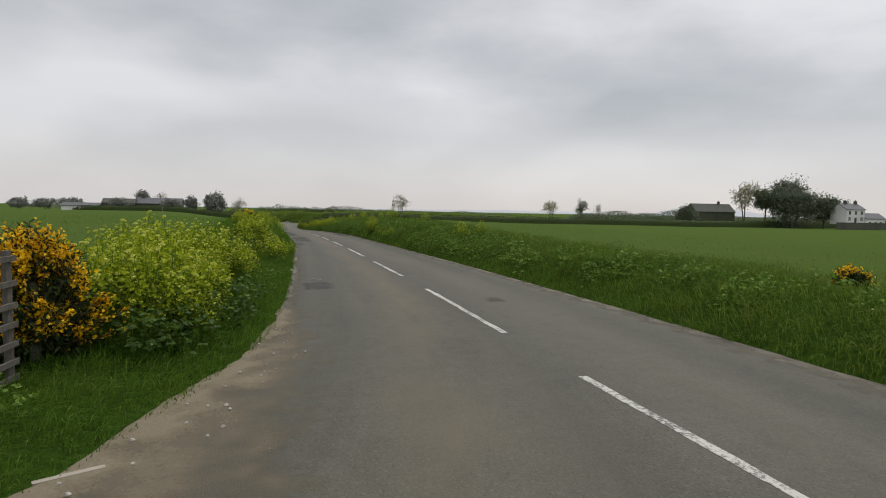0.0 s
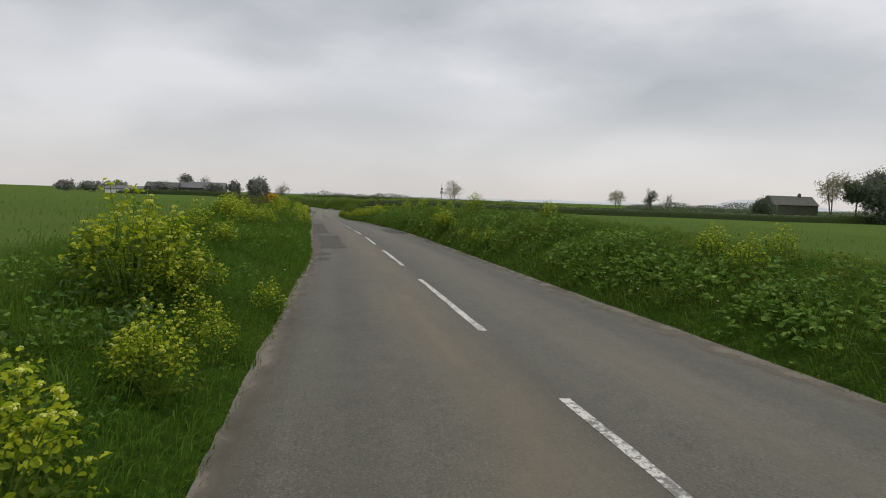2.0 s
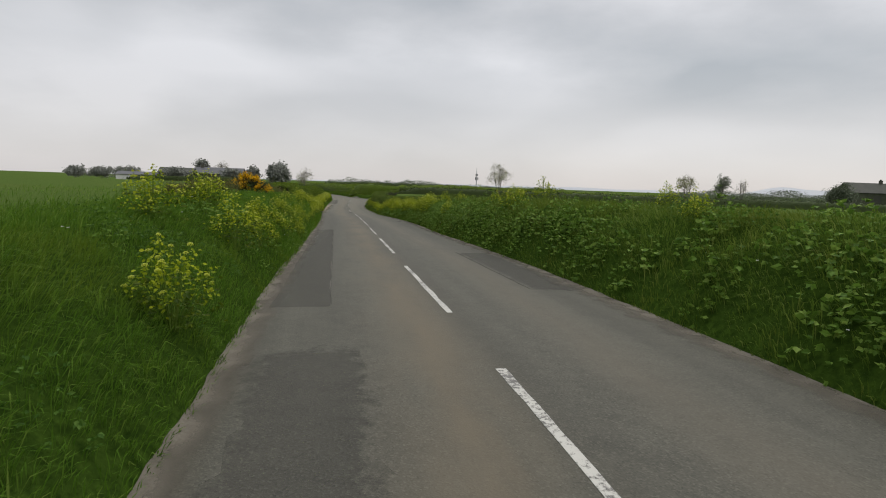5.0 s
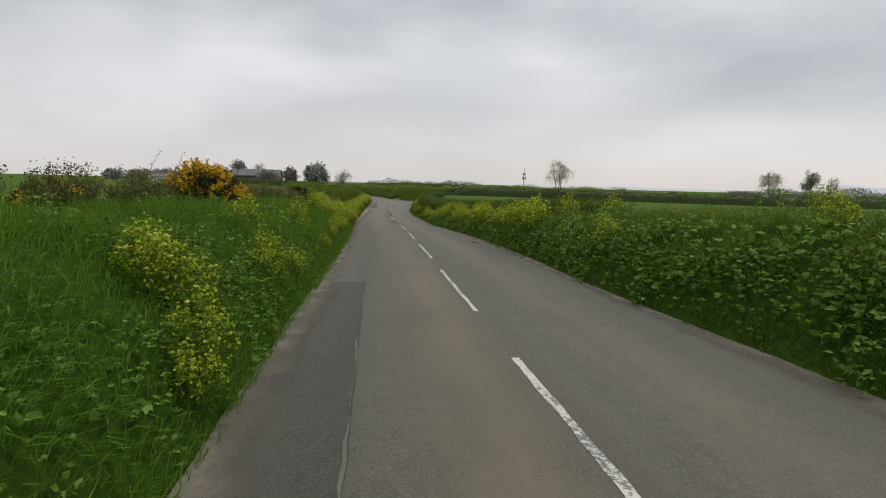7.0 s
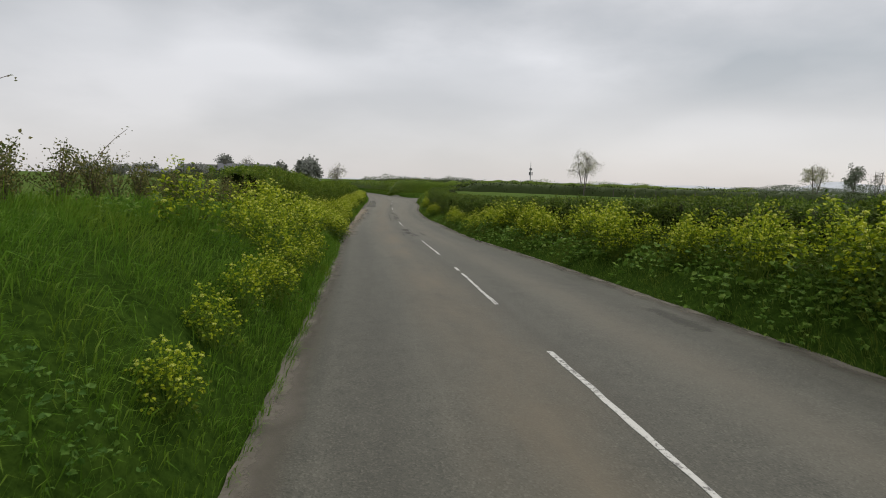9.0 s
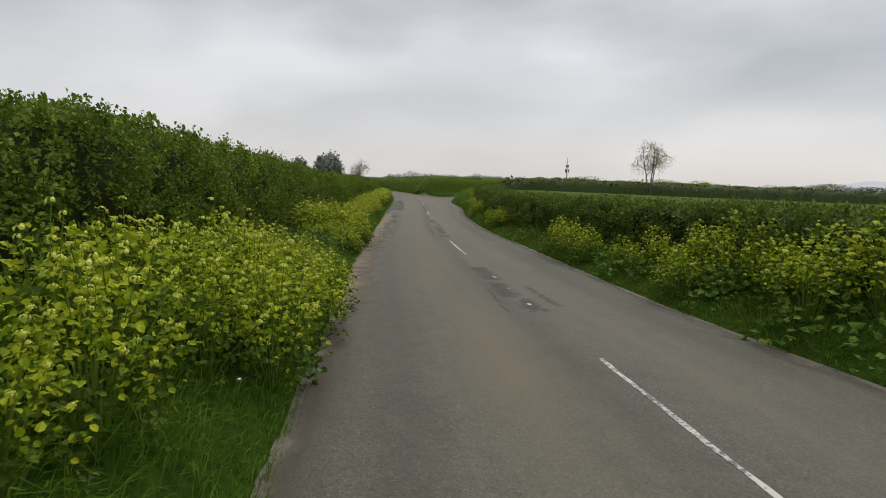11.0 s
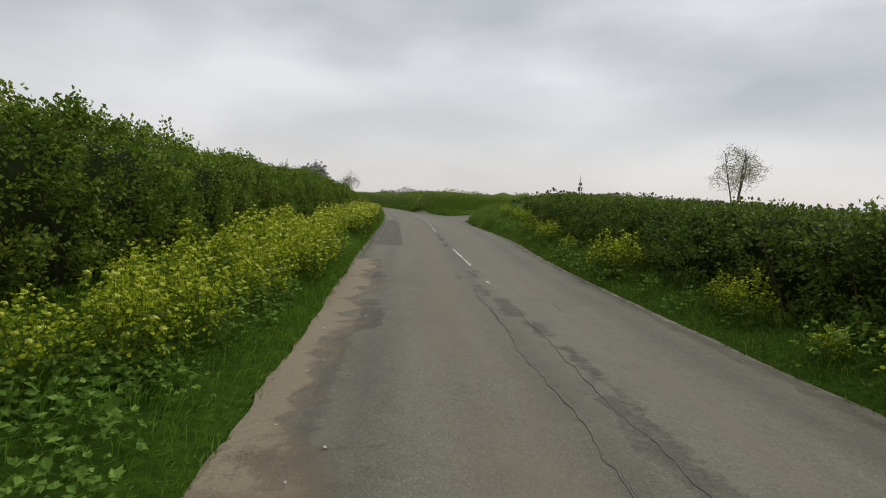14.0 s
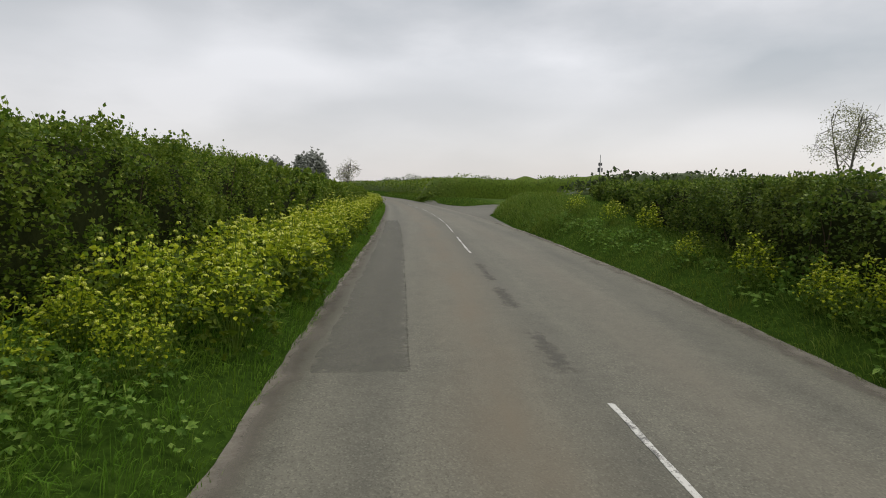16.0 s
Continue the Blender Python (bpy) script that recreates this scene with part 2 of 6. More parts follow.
def marking_mat():
    m, n, l, b = base_mat("worn_road_paint")
    co = n.new("ShaderNodeTexCoord").outputs["Object"]
    chips = noise_node(n, l, co, 26.0, 6.0, 0.75)
    wide = noise_node(n, l, co, 1.6, 3.0)
    add = n.new("ShaderNodeMath")
    l.new(chips.outputs[0], add.inputs[0])
    l.new(range_node(n, l, wide.outputs[0], 0.3, 0.75, -0.08, 0.13), add.inputs[1])
    c = mix_node(n, l, range_node(n, l, add.outputs[0], 0.50, 0.60), (0.43, 0.42, 0.375), (0.105, 0.10, 0.09))
    l.new(c, b.inputs["Base Color"])
    b.inputs["Roughness"].default_value = 0.7
    bump_node(n, l, chips.outputs[0], b, 0.4, 0.004)
    return m


GROUND = ground_mat()
ASPHALT = asphalt_mat("weathered_asphalt", (0.0440, 0.0425, 0.0325), (0.0785, 0.0750, 0.0575), 1.0)
PATCH_DARK = asphalt_mat("patched_asphalt", (0.039, 0.037, 0.032), (0.068, 0.064, 0.055), 0.0, 1.0, True)
PATCH_OLD = asphalt_mat("old_patched_asphalt", (0.043, 0.042, 0.034), (0.078, 0.075, 0.061), 0.0, 1.0, True)
PATCH_FRESH = asphalt_mat("fresh_asphalt_fill", (0.034, 0.033, 0.029), (0.060, 0.057, 0.049), 0.0, 1.0, True, 0.75)
PATCH_PALE = asphalt_mat("scraped_asphalt", (0.085, 0.083, 0.075), (0.150, 0.146, 0.132), 0.0, 2.0, True, 0.6)
PATCH_WORN = asphalt_mat("crumbling_asphalt", (0.034, 0.0325, 0.028), (0.072, 0.067, 0.057), 0.0, 2.2, True)


def grit_mat(name, lo, hi, shade=1.0, tint=(1.0, 1.0, 1.0)):
    """Loose grit that thins out towards the road's middle (u runs across the strip)."""
    m, n, l, b = base_mat(name)
    co = n.new("ShaderNodeTexCoord").outputs["Object"]
    uv = n.new("ShaderNodeUVMap").outputs[0]
    fine = noise_node(n, l, co, 45.0, 6.0, 0.75)
    mid = noise_node(n, l, co, 2.6, 4.0, 0.5)
    c = mix_node(n, l, range_node(n, l, fine.outputs[0], 0.3, 0.7), tuple(shade * v * w for v, w in zip((0.125, 0.110, 0.082), tint)), tuple(shade * v * w for v, w in zip((0.250, 0.222, 0.172), tint)))
    c = mix_node(n, l, range_node(n, l, mid.outputs[0], 0.4, 0.7, 0.0, 0.6), c, tuple(shade * v * w for v, w in zip((0.190, 0.165, 0.126), tint)))
    l.new(c, b.inputs["Base Color"])
    b.inputs["Roughness"].default_value = 0.95
    sep = n.new("ShaderNodeSeparateXYZ")
    l.new(uv, sep.inputs[0])
    add = n.new("ShaderNodeMath")
    l.new(range_node(n, l, sep.outputs["X"], 0.0, 1.0, 1.0, 0.0), add.inputs[0])
    l.new(range_node(n, l, mid.outputs[0], 0.25, 0.75, -0.5, 0.3), add.inputs[1])
    soft = n.new("ShaderNodeMath")
    l.new(add.outputs[0], soft.inputs[0])
    l.new(range_node(n, l, fine.outputs[0], 0.25, 0.75, -0.07, 0.07), soft.inputs[1])
    l.new(range_node(n, l, soft.outputs[0], lo, hi), b.inputs["Alpha"])
    bump_node(n, l, fine.outputs[0], b, 0.8, 0.012)
    return m


DUST = grit_mat("roadside_sand", 0.1, 0.5, 0.88, (1.04, 0.96, 0.8))
DUST_SOFT = grit_mat("thin_roadside_sand", 0.0, 0.75, 0.78, (1.04, 0.96, 0.8))
APRON = grit_mat("gateway_dirt", 0.0, 0.8, 0.88, (1.04, 0.96, 0.8))
GRAVEL = grit_mat("gateway_gravel", 0.0, 0.9, 0.8)
PAINT = marking_mat()
GRASS = leaf_mat("verge_grass", [(0.0, (0.044, 0.094, 0.009)), (0.5, (0.070, 0.142, 0.014)), (0.85, (0.098, 0.184, 0.021)), (1.0, (0.158, 0.225, 0.042))], 0.65, 0.42, 0.6, (0.118, 0.152, 0.016), 0.05, fresh=True)
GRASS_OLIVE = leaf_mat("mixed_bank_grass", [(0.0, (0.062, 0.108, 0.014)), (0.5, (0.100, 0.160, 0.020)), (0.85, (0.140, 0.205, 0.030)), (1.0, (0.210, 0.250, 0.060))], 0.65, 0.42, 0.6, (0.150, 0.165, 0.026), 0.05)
WEED = leaf_mat("broad_weed_leaf", [(0.0, (0.058, 0.122, 0.014)), (0.6, (0.126, 0.224, 0.030)), (1.0, (0.225, 0.320, 0.062))], 0.6, 0.35)
FERN = leaf_mat("ferny_weed_leaf", [(0.0, (0.036, 0.086, 0.010)), (0.6, (0.066, 0.140, 0.018)), (1.0, (0.120, 0.205, 0.035))], 0.6, 0.35)
DOCK = leaf_mat("dock_leaf", [(0.0, (0.030, 0.066, 0.009)), (0.6, (0.060, 0.115, 0.015)), (1.0, (0.115, 0.180, 0.028))], 0.5, 0.3, gloss=0.2)
HEDGE_LEAF = leaf_mat("hawthorn_leaf", [(0.0, (0.050, 0.100, 0.010)), (0.5, (0.115, 0.185, 0.017)), (0.85, (0.205, 0.280, 0.032)), (1.0, (0.32, 0.36, 0.065))], 0.5, 0.38, 0.4, (0.16, 0.175, 0.018), old=0.6, old_col=(0.055, 0.088, 0.008))
HEDGE_LEAF_DARK = leaf_mat("blackthorn_leaf", [(0.0, (0.046, 0.084, 0.012)), (0.6, (0.100, 0.158, 0.021)), (1.0, (0.220, 0.275, 0.045))], 0.5, 0.36, 0.35, (0.12, 0.12, 0.02), old=0.6, old_col=(0.034, 0.054, 0.010))
SCRUB_LEAF = leaf_mat("scrub_leaf", [(0.0, (0.055, 0.072, 0.018)), (0.5, (0.105, 0.125, 0.030)), (1.0, (0.22, 0.19, 0.065))], 0.6, 0.35)
SCRUB_TWIG = plain_mat("scrub_twig", (0.085, 0.065, 0.046), (0.15, 0.115, 0.08), 30.0, 0.9, 0.3)
# hedge core: the shade between the twigs is put into this near-black green
SHADED_CORE = plain_mat("inner_twigs", (0.015, 0.021, 0.005), (0.034, 0.042, 0.010), 14.0, 0.95, 0.8, 0.03)
# farm trees: the air haze of their distance is lightened into these greys
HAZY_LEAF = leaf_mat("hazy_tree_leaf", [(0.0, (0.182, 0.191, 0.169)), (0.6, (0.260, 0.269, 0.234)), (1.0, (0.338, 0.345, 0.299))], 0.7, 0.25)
DAISY = leaf_mat("white_petal", [(0.0, (0.6, 0.6, 0.55)), (1.0, (0.8, 0.8, 0.76))], 0.6, 0.2)
FLOWER = leaf_mat("alexanders_umbel", [(0.0, (0.36, 0.40, 0.02)), (0.5, (0.52, 0.55, 0.07)), (1.0, (0.68, 0.70, 0.22))], 0.7, 0.25)
FIELD_HEDGE = leaf_mat("field_hedge_leaf", [(0.0, (0.034, 0.050, 0.016)), (0.6, (0.060, 0.084, 0.026)), (1.0, (0.10, 0.12, 0.045))], 0.6, 0.2)
BRACT = leaf_mat("alexanders_upper_leaf", [(0.0, (0.100, 0.170, 0.008)), (0.5, (0.245, 0.315, 0.012)), (1.0, (0.460, 0.495, 0.026))], 0.55, 0.4, 0.35, (0.24, 0.265, 0.011))
BASAL = leaf_mat("alexanders_lower_leaf", [(0.0, (0.036, 0.066, 0.005)), (0.6, (0.075, 0.118, 0.008)), (1.0, (0.150, 0.190, 0.014))], 0.5, 0.4)
STEM = plain_mat("green_stem", (0.085, 0.14, 0.018), (0.14, 0.20, 0.03), 30.0, 0.9, 0.1)
GORSE_FLOWER = leaf_mat("gorse_blossom", [(0.0, (0.66, 0.34, 0.003)), (0.6, (0.86, 0.52, 0.006)), (1.0, (0.95, 0.70, 0.06))], 0.55, 0.25)
GORSE_SPINE = leaf_mat("gorse_spine", [(0.0, (0.012, 0.022, 0.006)), (0.7, (0.028, 0.048, 0.012)), (1.0, (0.07, 0.085, 0.022))], 0.6, 0.1)
TREE_LEAF = leaf_mat("spring_tree_leaf", [(0.0, (0.17, 0.18, 0.09)), (0.6, (0.27, 0.28, 0.14)), (1.0, (0.38, 0.37, 0.20))], 0.7, 0.5)
# far trees: greens raised and greyed to carry distance haze in the colour
DARK_LEAF = leaf_mat("pine_needles", [(0.0, (0.110, 0.132, 0.092)), (0.6, (0.145, 0.170, 0.115)), (1.0, (0.180, 0.205, 0.135))], 0.8, 0.3, gloss=0.03)
BARK = plain_mat("bark", (0.11, 0.098, 0.082), (0.19, 0.172, 0.148), 18.0, 0.9, 0.6, 0.02, dims=(1, 1, 0.2))
TWIG = plain_mat("hedge_twig", (0.075, 0.055, 0.035), (0.14, 0.105, 0.07), 30.0, 0.9, 0.3)
OLD_WOOD = plain_mat("weathered_wood", (0.28, 0.25, 0.20), (0.42, 0.38, 0.31), 25.0, 0.85, 0.4, 0.006, dims=(1, 12, 1))
GATE_WOOD = plain_mat("grey_gate_wood", (0.085, 0.078, 0.066), (0.15, 0.138, 0.118), 22.0, 0.85, 0.4, 0.006, dims=(1, 12, 1))
SLATE = plain_mat("slate_roof", (0.065, 0.066, 0.07), (0.11, 0.11, 0.115), 6.0, 0.6, 0.3, 0.02)
BROWN_ROOF = plain_mat("old_barn_roof", (0.050, 0.052, 0.040), (0.078, 0.078, 0.060), 3.0, 0.8, 0.3, 0.02)
WHITEWASH = plain_mat("whitewashed_wall", (0.70, 0.69, 0.66), (0.78, 0.77, 0.74), 2.0, 0.85, 0.2, 0.01)
STONE_WALL = plain_mat("rubble_stone", (0.085, 0.085, 0.068), (0.14, 0.135, 0.11), 2.5, 0.9, 0.6, 0.05)
# ivy on the far barn, brightened in colour for haze and dim upright walls
IVY = plain_mat("ivy_covered_stone", (0.080, 0.092, 0.058), (0.120, 0.126, 0.090), 1.6, 0.9, 0.9, 0.2)
WINDOW_GLASS = plain_mat("dark_window_glass", (0.03, 0.033, 0.038), (0.05, 0.052, 0.058), 1.0, 0.12, 0.0)
STEEL = plain_mat("galvanised_steel", (0.30, 0.31, 0.32), (0.40, 0.41, 0.42), 9.0, 0.45, 0.1, 0.003, 0.8)
WHITE_PLASTIC = plain_mat("white_plastic", (0.72, 0.72, 0.68), (0.78, 0.78, 0.75), 12.0, 0.4, 0.05)
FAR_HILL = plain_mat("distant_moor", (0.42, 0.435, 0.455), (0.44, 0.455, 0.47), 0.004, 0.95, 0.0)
PEBBLE = plain_mat("pale_pebble", (0.30, 0.28, 0.25), (0.50, 0.48, 0.44), 40.0, 0.8, 0.3, 0.004)


# ---- geometry helpers ----
class Geo:
    """Collects vertices, quads and triangles, and turns them into one mesh."""

    def __init__(self):
        self.v, self.q, self.t, self.n = [], [], [], 0

    def add(self, v, q=None, t=None):
        v = np.asarray(v, float).reshape(-1, 3)
        if q is not None and len(q):
            self.q.append(np.asarray(q, int).reshape(-1, 4) + self.n)
        if t is not None and len(t):
            self.t.append(np.asarray(t, int).reshape(-1, 3) + self.n)
        self.v.append(v)
        self.n += len(v)
        return self

    def mesh(self, name, mat, smooth=False, uv=None):
        v = np.concatenate(self.v) if self.v else np.zeros((0, 3))
        q = np.concatenate(self.q) if self.q else np.zeros((0, 4), int)
        t = np.concatenate(self.t) if self.t else np.zeros((0, 3), int)
        me = bpy.data.meshes.new(name)
        me.vertices.add(len(v))
        me.vertices.foreach_set("co", v.ravel())
        loops = np.concatenate([q.ravel(), t.ravel()]).astype(np.int32)
        me.loops.add(len(loops))
        me.loops.foreach_set("vertex_index", loops)
        starts = np.concatenate([np.arange(len(q)) * 4, len(q) * 4 + np.arange(len(t)) * 3]).astype(np.int32)
        me.polygons.add(len(starts))
        me.polygons.foreach_set("loop_start", starts)
        me.polygons.foreach_set("use_smooth", np.full(len(starts), smooth))
        if uv is not None:
            layer = me.uv_layers.new(name="UVMap")
            layer.data.foreach_set("uv", np.asarray(uv, float)[loops].ravel())
        me.update(calc_edges=True)
        me.validate()
        me.materials.append(mat)
        return me


def part(name, geo, mat, parent=None, label="", smooth=False, uv=None):
    me = geo if isinstance(geo, bpy.types.Mesh) else geo.mesh(name, mat, smooth, uv)
    ob = new(name, me)
    ob.parent = parent
    if label:
        ob["label"] = label
    return ob


def thing(name, place, label, category, group="", kind="", turn=0.0):
    ob = new(name)
    ob.matrix_basis = pose(*place, 0, 0, turn)
    ob.empty_display_size = 0.2
    return tagged(ob, label, category, group, kind)


def box_geo(geo, x0, x1, y0, y1, z0, z1, m=None, bevel=0.0):
    if bevel:
        b = bevel
        ring = [(x0 + b, y0), (x1 - b, y0), (x1, y0 + b), (x1, y1 - b), (x1 - b, y1), (x0 + b, y1), (x0, y1 - b), (x0, y0 + b)]
        v = [(x, y, z) for z in (z0, z1) for x, y in ring]
        q = [(i, (i + 1) % 8, 8 + (i + 1) % 8, 8 + i) for i in range(8)]
        q += [(8, 9, 14, 15), (9, 10, 13, 14), (10, 11, 12, 13), (7, 6, 1, 0), (6, 5, 2, 1), (5, 4, 3, 2)]
    else:
        v = [(x, y, z) for z in (z0, z1) for x, y in ((x0, y0), (x1, y0), (x1, y1), (x0, y1))]
        q = [(0, 1, 5, 4), (1, 2, 6, 5), (2, 3, 7, 6), (3, 0, 4, 7), (4, 5, 6, 7), (3, 2, 1, 0)]
    if m is not None:
        v = [tuple(m @ Vector(p)) for p in v]
    return geo.add(v, q)


def tube(geo, pts, radii, sides=5):
    pts = np.asarray(pts, float)
    radii = np.broadcast_to(radii, len(pts))
    d = np.gradient(pts, axis=0)
    d /= np.linalg.norm(d, axis=1, keepdims=True) + 1e-9
    ref = np.where(np.abs(d[:, 2:3]) > 0.9, [[1.0, 0, 0]], [[0, 0, 1.0]])
    a = np.cross(d, ref)
    a /= np.linalg.norm(a, axis=1, keepdims=True) + 1e-9
    b = np.cross(d, a)
    ang = np.arange(sides) * 2 * np.pi / sides
    v = pts[:, None] + radii[:, None, None] * (np.cos(ang)[None, :, None] * a[:, None] + np.sin(ang)[None, :, None] * b[:, None])
    n, q = len(pts), []
    for i in range(n - 1):
        for k in range(sides):
            k2 = (k + 1) % sides
            q.append((i * sides + k, i * sides + k2, (i + 1) * sides + k2, (i + 1) * sides + k))
    return geo.add(v.reshape(-1, 3), q)


def unit(v):
    return v / (np.linalg.norm(v, axis=-1, keepdims=True) + 1e-9)


def leaves(geo, p, d, length, width, rng, fold=0.18):
    """Kite-shaped leaves, folded along the midrib, from p along d."""
    n = len(p)
    d = unit(d)
    s = unit(np.cross(d, unit(rng.normal(size=(n, 3)) + [0, 0, 1.2])))
    up = np.cross(s, d)
    length, width = np.broadcast_to(length, n)[:, None], np.broadcast_to(width, n)[:, None]
    mid = p + d * length * 0.42 + up * width * fold
    v = np.stack([p, mid + s * width / 2, p + d * length, mid - s * width / 2], 1)
    return geo.add(v.reshape(-1, 3), np.arange(4 * n).reshape(-1, 4))


def broad_leaves(geo, p, d, length, width, rng, tilt=0.6):
    """Rounded broad leaves with a folded midrib, mostly facing upwards."""
    n = len(p)
    d = unit(d)
    s = unit(np.cross(d, unit(rng.normal(size=(n, 3)) * tilt + [0, 0, 1.0])))
    up = np.cross(s, d)
    length, width = np.broadcast_to(length, n)[:, None], np.broadcast_to(width, n)[:, None]
    a, b = p + d * length * 0.3 + up * width * 0.16, p + d * length * 0.74 + up * width * 0.12
    tip = p + d * length - up * width * 0.12
    v = np.stack([p, a + s * width * 0.46, b + s * width * 0.4, tip, b - s * width * 0.4, a - s * width * 0.46], 1)
    i = np.arange(n)[:, None] * 6
    return geo.add(v.reshape(-1, 3), np.concatenate([i + [0, 1, 2, 3], i + [3, 4, 5, 0]]))


def blades(geo, p, length, width, lean, rng):
    """Grass blades: narrow kites that rise, bend over and end in a point."""
    n = len(p)
    ang = rng.uniform(0, 2 * np.pi, n)
    s = np.stack([np.cos(ang), np.sin(ang), 0 * ang], 1)
    h, w = length[:, None], width[:, None]
    mag = np.linalg.norm(lean, axis=1, keepdims=True)
    mid = p + lean * h * 0.3 + [0, 0, 1] * h * (0.56 - 0.14 * mag)
    tip = mid + lean * h * 0.5 + [0, 0, 1] * h * (0.44 - 0.62 * mag * rng.uniform(0.6, 1.0, (n, 1)))
    v = np.stack([p, mid + s * w / 2, tip, mid - s * w / 2], 1)
    i = np.arange(n)[:, None] * 4
    return geo.add(v.reshape(-1, 3), None, np.concatenate([i + [0, 1, 3], i + [1, 2, 3]]))


def waves(x, y, seed, scale=1.0):
    """Smooth noise from -1 to 1 for arrays."""
    r = np.random.default_rng(seed)
    out = 0.0
    for k in range(7):
        a, f, ph = r.uniform(0, 2 * np.pi), r.uniform(0.6, 2.6), r.uniform(0, 6.28)
        out = out + np.sin((x * np.cos(a) + y * np.sin(a)) * f * scale + ph)
    return out / 3.6


def smooth01(a, b, v):
    t = np.clip((v - a) / (b - a), 0, 1)
    return t * t * (3 - 2 * t)


# ---- the lie of the land ----
STEP = np.arange(-80.0, 400.1, 0.5)
SOFT = np.exp(-0.5 * (np.arange(-8, 9) * 0.5 / 1.6) ** 2)


def along(pairs):
    ys, vs = zip(*pairs)
    raw = np.interp(np.pad(STEP, 8, mode="edge"), ys, vs)
    table = np.convolve(raw, SOFT / SOFT.sum(), "valid")
    return lambda y: np.interp(y, STEP, table)


road_z = along([(-80, 2.7), (-10, 1.46), (0, 1.28), (10, 1.1), (20, 1.01), (30, 0.94), (40, 0.79), (50, 0.61), (60, 0.32), (70, 0.05), (80, -0.24),
                (90, -0.5), (100, -0.49), (110, -0.6), (120, -0.73), (130, -0.91), (140, -1.1), (160, -1.45), (200, -1.75), (260, -1.9), (400, -2.2)])
edge_l = along([(-80, -3), (0, -2.6), (4, -1.9), (7.2, -0.72), (8.4, 0.0), (10.5, 0.45), (13, 0.62), (17, 0.79), (24, 0.84), (31, 0.92), (36, 0.7), (44, 0.25), (50, 0.05), (56, -0.22),
                (60, -0.36), (67, -0.76), (77, -1.45), (80.5, -1.7), (88, -2.08), (94, -2.2), (99, -2.33), (105, -2.53), (112, -2.7), (120, -2.95), (140, -3.9),
                (157, -4.9), (175, -6.6), (195, -9.5), (215, -14), (240, -21), (280, -36), (400, -90)])
edge_r = along([(-80, 4.0), (0, 5.2), (8, 5.6), (12.5, 5.66), (15.5, 5.55), (19, 5.56), (24, 5.3), (29, 5.08), (36, 4.95), (45, 4.83), (50, 4.5), (56, 4.17), (61, 4.15), (66, 3.9), (73, 3.2),
                (78, 2.62), (82, 2.46), (87, 2.32), (91, 2.02), (93, 1.90), (96, 1.80), (99, 1.70), (104, 1.92), (108, 2.2), (118, 2.3), (130, 2.0), (140, 1.5), (157, 0.5),
                (175, -1.3), (195, -4.3), (215, -9), (240, -16), (280, -31), (400, -85)])
middle = along([(-80, 2.4), (0, 3.0), (9, 3.14), (15, 3.18), (21, 3.07), (27, 2.91), (33, 2.75), (39.4, 2.58), (45.4, 2.3), (51.6, 2.03), (57.6, 1.82), (61.0, 1.73), (63.6, 1.57),
                (69.7, 1.35), (75.6, 1.0), (83.9, 0.495), (87.6, 0.315), (100, -0.10), (104, -0.2), (114, -0.34), (126, -0.36), (140, -0.8), (157, -2.2), (175, -4.0), (215, -11.5), (400, -87)])
bank_l = along([(-80, 0.3), (2, 0.02), (9, 0.04), (11.5, 0.2), (18, 0.34), (24, 0.46), (29, 0.6), (35, 0.78), (45, 0.9), (55, 1.06), (68, 1.06), (73, 0.65), (77, 0.3), (140, 0.3), (400, 0.3)])
bank_r = along([(-80, 0.5), (10, 0.52), (20, 0.62), (24, 0.70), (28, 0.86), (32, 1.02), (38, 1.12), (55, 1.21), (60, 1.08), (64, 0.65), (68, 0.42), (75, 0.34), (84, 0.24), (101, 0.24), (110, 0.42), (115, 0.7), (120, 1.12), (126, 1.35), (138, 1.4), (146, 0.1), (158, 0.1), (164, 0.8), (400, 0.8)])
# how abruptly each bank rises from the road's edge
steep_l = along([(-80, 2.4), (28, 2.4), (42, 3.8), (64, 4.2), (70, 2.6), (76, 2.4), (400, 2.4)])
steep_r = along([(-80, 2.4), (36, 2.4), (44, 3.2), (64, 3.2), (72, 2.4), (400, 2.4)])
width_l = along([(-80, 2.4), (66, 2.3), (76, 1.6), (400, 1.6)])
width_r = along([(-80, 2.3), (58, 2.2), (68, 1.15), (110, 1.2), (116, 1.9), (124, 3.0), (140, 3.2), (160, 1.9), (400, 1.9)])
# the verge beside the side road starts further out
flare = along([(-80, 0), (118, 0), (130, 0.7), (140, 2.1), (147, 4.4), (150, 4.6), (158, 4.6), (163, 2.0), (168, 0), (400, 0)])


def field_left(x, y):
    return np.maximum(1.95 - 0.008 * np.maximum(y - 40, 0), -0.6) + 0.12 * waves(x, y, 5, 0.03) - 0.0012 * np.maximum(-x - 150, 0).clip(0, 2500)


def field_right(x, y):
    z = 1.5 - 0.006 * np.clip(y, -100, 400) - 0.006 * np.clip(y - 42, 0, 60) - np.clip(0.012 * (x - 8), 0, 1.6)
    return z + 1.0 * smooth01(150, 250, y) * (1 - smooth01(60, 150, x)) + 0.1 * waves(x, y, 6, 0.03)


